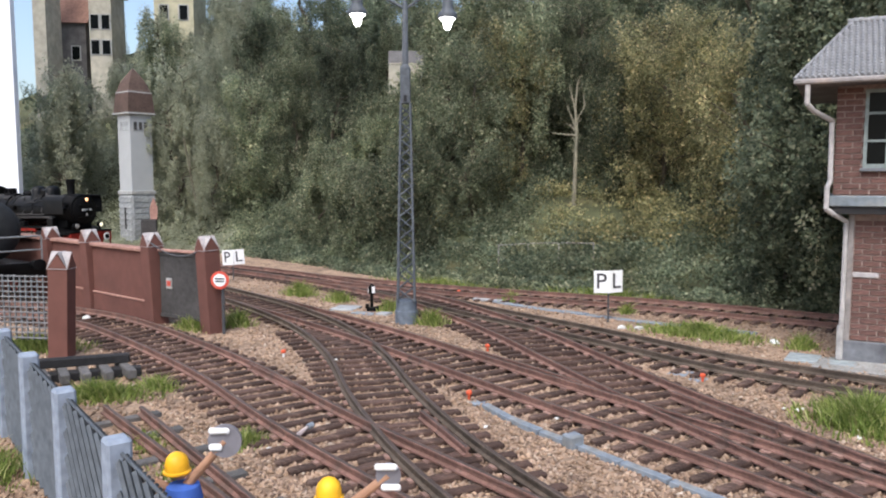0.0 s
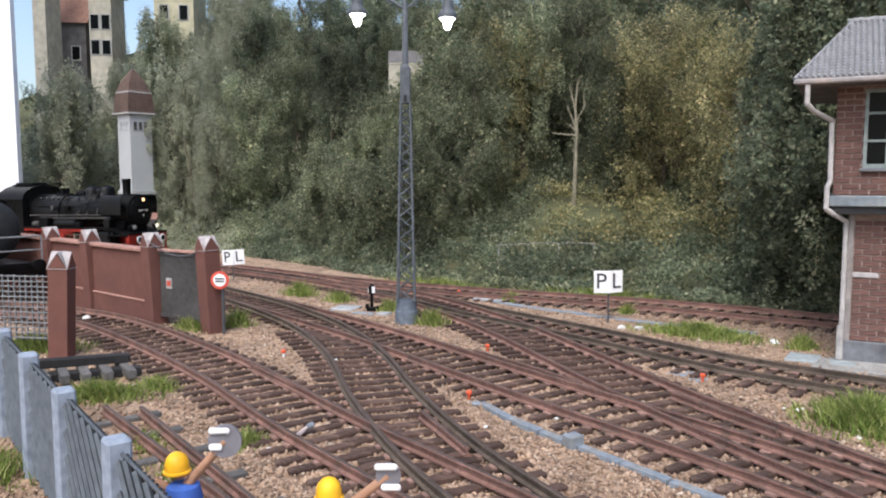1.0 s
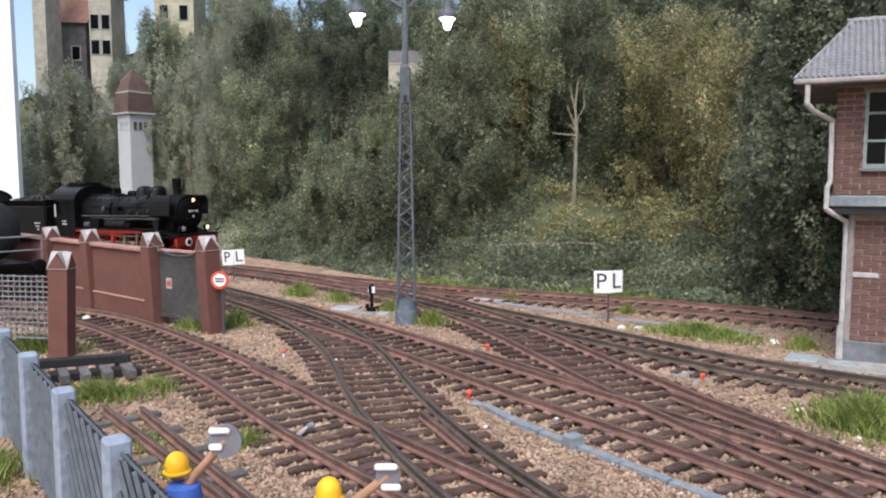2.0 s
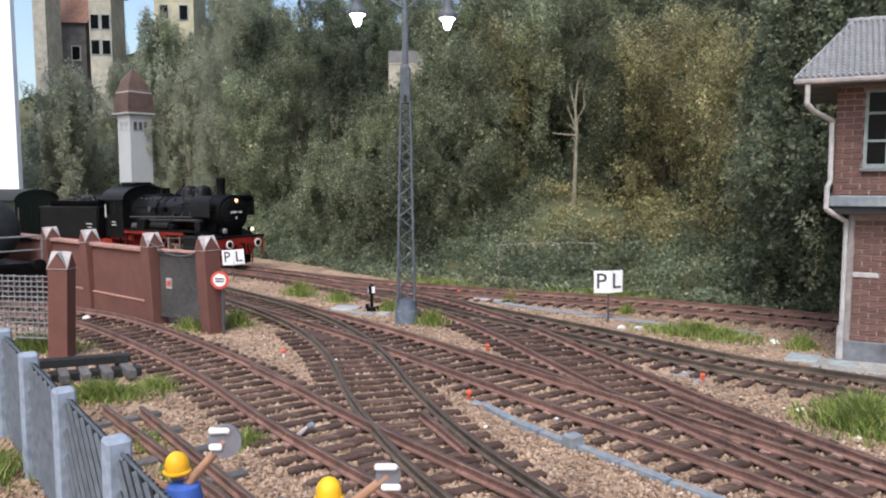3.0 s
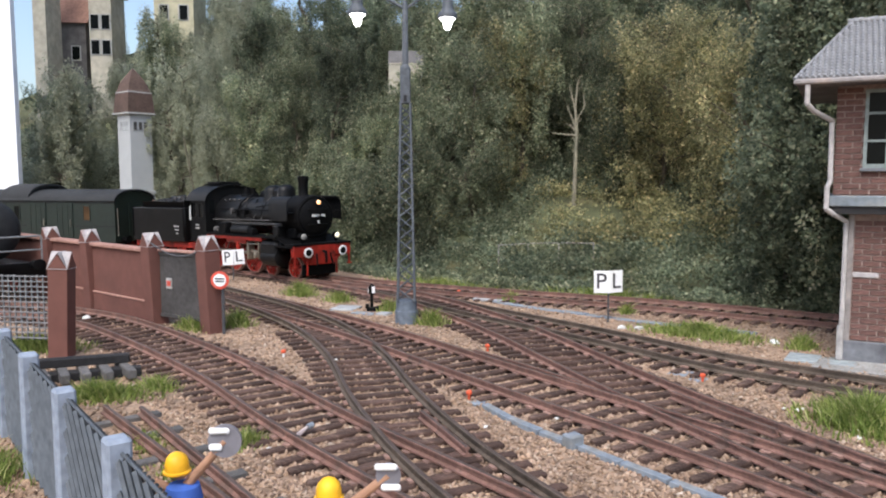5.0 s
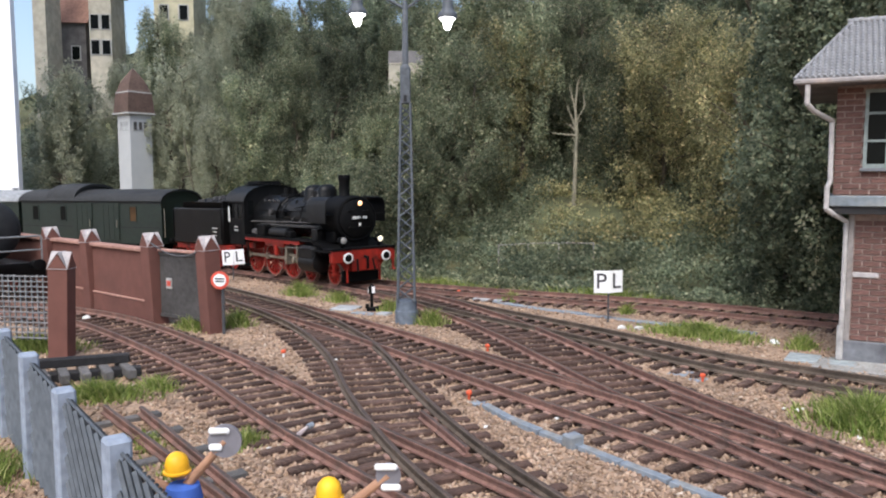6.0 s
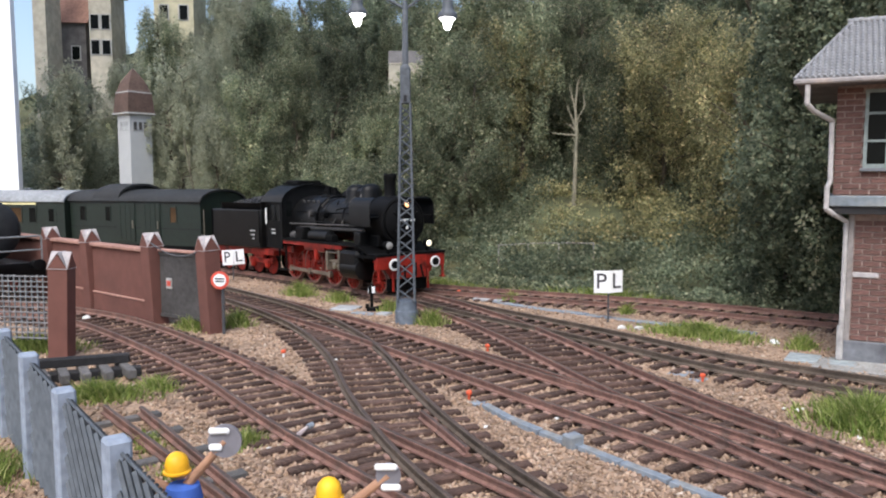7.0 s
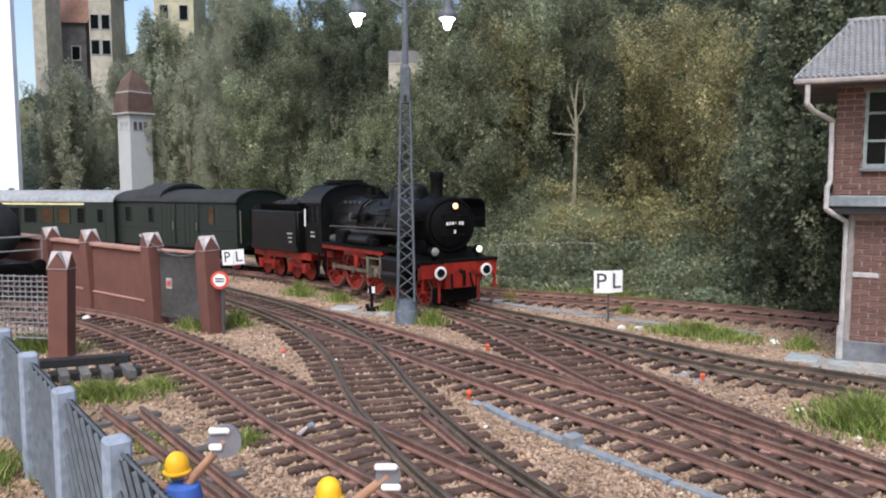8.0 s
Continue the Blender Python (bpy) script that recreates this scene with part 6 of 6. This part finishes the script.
# ---- small growth and stones ----
def grass_patch(x, y, rx, ry, n, h, seed, turn=0.0, name="grass_tuft"):
    rng = np.random.default_rng(seed)
    n = int(n * 1.25)
    a, r = rng.uniform(0, 2 * math.pi, n), np.minimum(1.35, np.abs(rng.normal(size=n)) * 0.62)
    px, py = np.cos(a) * r * rx, np.sin(a) * r * ry
    c, s = math.cos(radians(turn)), math.sin(radians(turn))
    X, Y = px * c - py * s, px * s + py * c
    hh = 1.0 * h * rng.uniform(0.35, 1.25, n) * (1.1 - 0.5 * r)
    lean = rng.normal(size=(n, 2)) * 0.45 + np.stack([X, Y], 1) * 0.25 / max(rx, ry)
    w = 0.014 * rng.uniform(0.7, 1.5, n)
    t = rng.uniform(0, math.pi, n)
    dx, dy = np.cos(t) * w, np.sin(t) * w
    z0 = np.full(n, -0.29)
    V = np.stack([np.stack([X - dx, Y - dy, z0], 1), np.stack([X + dx, Y + dy, z0], 1),
                  np.stack([X + dx * 0.8 + lean[:, 0] * hh * 0.4, Y + dy * 0.8 + lean[:, 1] * hh * 0.4, z0 + hh * 0.6], 1),
                  np.stack([X - dx * 0.8 + lean[:, 0] * hh * 0.4, Y - dy * 0.8 + lean[:, 1] * hh * 0.4, z0 + hh * 0.6], 1),
                  np.stack([X + lean[:, 0] * hh, Y + lean[:, 1] * hh, z0 + hh], 1)], 1).reshape(-1, 3) * K
    i = np.arange(n)[:, None] * 5
    F = np.concatenate([i + [0, 1, 2], i + [0, 2, 3], i + [3, 2, 4]], 1).reshape(-1, 3)
    me = bpy.data.meshes.new(name)
    me.from_pydata(V.tolist(), [], F.tolist())
    me.materials.append(M["grass"])
    ob = new(name, me)
    ob.location = (x * K, y * K, dip(y) * K)
    tagged(ob, "tuft of fresh green static grass in the ballast", "grass", kind="stuff")


for k, (x, y, rx, ry, n, h, tn) in enumerate(((-5.75, 30.4, 0.85, 0.5, 500, 0.55, -40), (-3.95, 28.6, 0.6, 0.4, 350, 0.45, -40), (-0.4, 23.95, 0.6, 0.35, 420, 0.5, -20), (-1.85, 26.4, 0.4, 0.3, 220, 0.45, 0),
                                              (7.6, 22.2, 1.6, 0.7, 2200, 0.40, -32), (8.0, 14.0, 1.0, 0.95, 2200, 0.55, -35), (-7.7, 23.0, 0.7, 0.25, 420, 0.42, -38), (-6.5, 23.7, 0.5, 0.4, 420, 0.5, 0),
                                              (-7.3, 15.75, 1.0, 0.42, 1500, 0.38, 5), (-6.3, 16.5, 0.55, 0.3, 420, 0.32, -20), (-3.45, 13.0, 0.3, 0.35, 260, 0.30, 0), (-5.2, 13.0, 0.35, 0.75, 420, 0.2, 35), (-4.2, 11.6, 0.35, 0.7, 300, 0.2, 35),
                                              (-7.4, 11.4, 0.9, 0.8, 1300, 0.5, 0), (-11.1, 20.4, 1.3, 0.6, 1200, 0.45, 0), (2.6, 28.5, 0.45, 0.3, 180, 0.4, 0), (6.3, 25.9, 0.3, 0.3, 120, 0.4, 0), (9.8, 20.5, 0.5, 0.35, 260, 0.4, 0), (0.0, 33.1, 3.5, 0.5, 700, 0.4, -33), (6.5, 29.6, 3.5, 0.5, 700, 0.45, -31))):
    grass_patch(x, y, rx, ry, n, h, 40 + k, tn)


def stones(count, region, size, seed, name, mat, label, keep=None):
    """Loose ballast: small uneven eight-faced stones bedded in the ground."""
    rng = np.random.default_rng(seed)
    P = region(rng, count)
    if keep is not None:
        P = P[keep(P)]
    n = len(P)
    base = np.array([(1, 0, 0), (0, 1, 0), (-1, 0, 0), (0, -1, 0), (0, 0, 1), (0, 0, -1)], float)
    faces = np.array([(0, 1, 4), (1, 2, 4), (2, 3, 4), (3, 0, 4), (1, 0, 5), (2, 1, 5), (3, 2, 5), (0, 3, 5)])
    sc = size * rng.uniform(0.5, 1.5, (n, 1, 1)) * rng.uniform(0.6, 1.3, (n, 1, 3))
    V = base[None] * rng.uniform(0.7, 1.3, (n, 6, 1)) + rng.normal(size=(n, 6, 3)) * 0.22
    a = rng.uniform(0, 2 * math.pi, n)
    c, s = np.cos(a)[:, None], np.sin(a)[:, None]
    V = np.stack([V[..., 0] * c - V[..., 1] * s, V[..., 0] * s + V[..., 1] * c, V[..., 2] * 0.75], 2) * sc
    V = (V + P[:, None, :]).reshape(-1, 3) * K
    F = (np.arange(n)[:, None, None] * 6 + faces[None]).reshape(-1, 3)
    me = bpy.data.meshes.new(name)
    me.vertices.add(len(V))
    me.vertices.foreach_set("co", V.ravel())
    me.loops.add(F.size)
    me.loops.foreach_set("vertex_index", F.ravel().astype(np.int32))
    me.polygons.add(len(F))
    me.polygons.foreach_set("loop_start", np.arange(0, F.size, 3, dtype=np.int32))
    me.update(calc_edges=True)
    me.materials.append(mat)
    tagged(new(name, me), label, "ballast", kind="stuff")


def yard(rng, n):
    y = 9.5 + 27 * rng.uniform(0, 1, n) ** 1.5
    x = rng.uniform(-0.62, 0.62, n) * y
    return np.stack([x, y, rng.uniform(-0.30, -0.245, n) + np.array([dip(v) for v in y])], 1)


def on_plain(P):
    """Keeps stones off the hill."""
    return np.array([rise(p[0], p[1]) < -0.3 for p in P])


def near_track(P):
    ok = np.zeros(len(P), bool)
    for c in CENTRE.values():
        for k in range(0, len(P), 4000):
            d = np.sqrt(((P[k:k + 4000, None, :2] - c[None, ::4]) ** 2).sum(2)).min(1)
            ok[k:k + 4000] |= d < 1.9
    return ok & on_plain(P)


stones(62000, yard, 0.043, 21, "ballast", M["stone"], "sandy beige and brown ballast stones", on_plain)
stones(42000, yard, 0.047, 22, "ballast", M["stone_dark"], "darker brown ballast stones between the sleepers", near_track)


def chips():
    rng = np.random.default_rng(8)
    for x, y, w in ((5.53, 23.29, 0.28), (6.01, 23.12, 0.35), (7.73, 22.94, 0.34), (6.67, 20.21, 0.26), (7.06, 14.85, 0.12), (6.85, 14.95, 0.1), (7.2, 14.9, 0.1), (7.41, 13.21, 0.12), (7.55, 13.6, 0.14), (9.35, 21.19, 0.3), (-11.75, 24.85, 0.4), (0.8, 13.82, 0.09), (-0.82, 17.03, 0.1), (-2.72, 19.07, 0.1), (-2.98, 12.65, 0.11), (2.2, 14.3, 0.1)):
        bm = B()
        bmesh.ops.create_icosphere(bm, subdivisions=1, radius=1)
        for v in bm.verts:
            v.co *= rng.uniform(0.75, 1.25)
        bmesh.ops.transform(bm, verts=bm.verts, matrix=pose(0, 0, 0, 0, 0, rng.uniform(0, 180)) @ Matrix.Diagonal((w * 0.6, w * 0.4, w * 0.28, 1)))
        o = part("stone_chip", bm, M["white"], None, at=(x, y, -0.22))
        tagged(o, "loose whitish stone lying on the ballast", "stone", group="white stones")
    b = thing("broken_figure_scrap", -2.48, 13.36, 0, 30, label="small grey and cream scrap beside the rail", category="scrap")
    part("scrap_body", tube(B(), (-0.14, 0, -0.2), (0.05, 0, -0.08), 0.05, 0.035, 8), M["cap"], b)
    part("scrap_tip", tube(B(), (0.05, 0, -0.08), (0.16, 0.02, -0.05), 0.06, 0.05, 8), M["duct"], b)


chips()


def dead_tree():
    rng = np.random.default_rng(12)
    x, y = 6.65, 38.8
    T = thing("dead_tree", x, y, hill_z(x, y), 0, label="bare pale dead tree with broken limbs", category="tree")
    bm = B()
    pts = [Vector((0, 0, -0.3)), Vector((0.05, 0, 2.2)), Vector((0.1, 0, 4.2)), Vector((0.0, 0, 5.6)), Vector((0.12, 0, 7.2))]
    for i in range(4):
        tube(bm, pts[i], pts[i + 1], 0.15 - 0.028 * i, 0.122 - 0.028 * i, 8)
    part("trunk", bm, M["birch"], T)
    for a, b in (((0.08, 0, 4.0), (-1.4, -0.2, 4.15)), ((0.1, 0, 4.3), (-0.5, 0, 5.8)), ((0.05, 0, 4.8), (0.55, 0, 5.7)), ((0.55, 0, 5.7), (0.45, 0, 6.4)), ((0, 0, 5.4), (-0.35, 0, 6.9))):
        part("limb", tube(B(), a, b, 0.065, 0.03, 7), M["birch"], T)
    T.scale = (0.86, 0.86, 0.86)
    for k in range(14):
        z = rng.uniform(2.5, 7.0)
        e = rng.normal(size=3) * 0.35
        part("twig", tube(B(), (0.05, 0, z), (0.05 + e[0], e[1], z + abs(e[2]) + 0.2), 0.03, 0.012, 5), M["birch"], T)


dead_tree()


def birch():
    x, y = -17.9, 56.5
    T = thing("birch_trunk", x, y, 0, 0, label="thin forked pale birch trunk among hazy trees", category="tree")
    part("trunk", tube(B(), (0, 0, hill_z(x, y) - 0.3), (-0.12, -3.0, 7.2), 0.09, 0.05, 7), M["birch"], T)
    part("limb", tube(B(), (-0.1, -2.0, 4.6), (0.3, -3.0, 6.6), 0.05, 0.025, 6), M["birch"], T)


birch()


def slope_rail():
    F = thing("slope_railing", 0, 0, 0, label="thin pale wire railing on the slope", category="railing")
    p = [(2.6, 35.5), (3.9, 34.85), (5.2, 34.1), (6.6, 33.3)]
    for x, y in p:
        z = hill_z(x, y)
        part("post", tube(B(), (x, y, z - 0.2), (x, y, z + 0.95), 0.022, n=6), M["cap"], F)
    for a, b in zip(p[:-1], p[1:]):
        part("wire", tube(B(), (*a, hill_z(*a) + 0.93), (*b, hill_z(*b) + 0.93), 0.014, n=6), M["cap"], F)


slope_rail()


def motions():
    """The train rolls along the main line; its wheels and rods turn with it."""
    for ob, offset, a, b in VEHICLES:
        walk(ob, [(t, ride(t, offset, a, b)) for t in [0.2 * i for i in range(41)]])
    times = [4 * i / FPS for i in range(60)] + [8.0]
    for w, (x, y, z), r in TURNING:
        walk(w, [(t, pose(x * K, y * K, z * K, 0, math.degrees((front_at(t) + 40) / r), 0)) for t in times])
    for rod, (x, y, z), crank, r, phase in RODS:
        rows = []
        for t in times:
            a = (front_at(t) + 40) / r + phase
            rows.append((t, pose((x + crank * math.sin(a)) * K, y * K, (z + crank * math.cos(a)) * K)))
        walk(rod, rows)


motions()
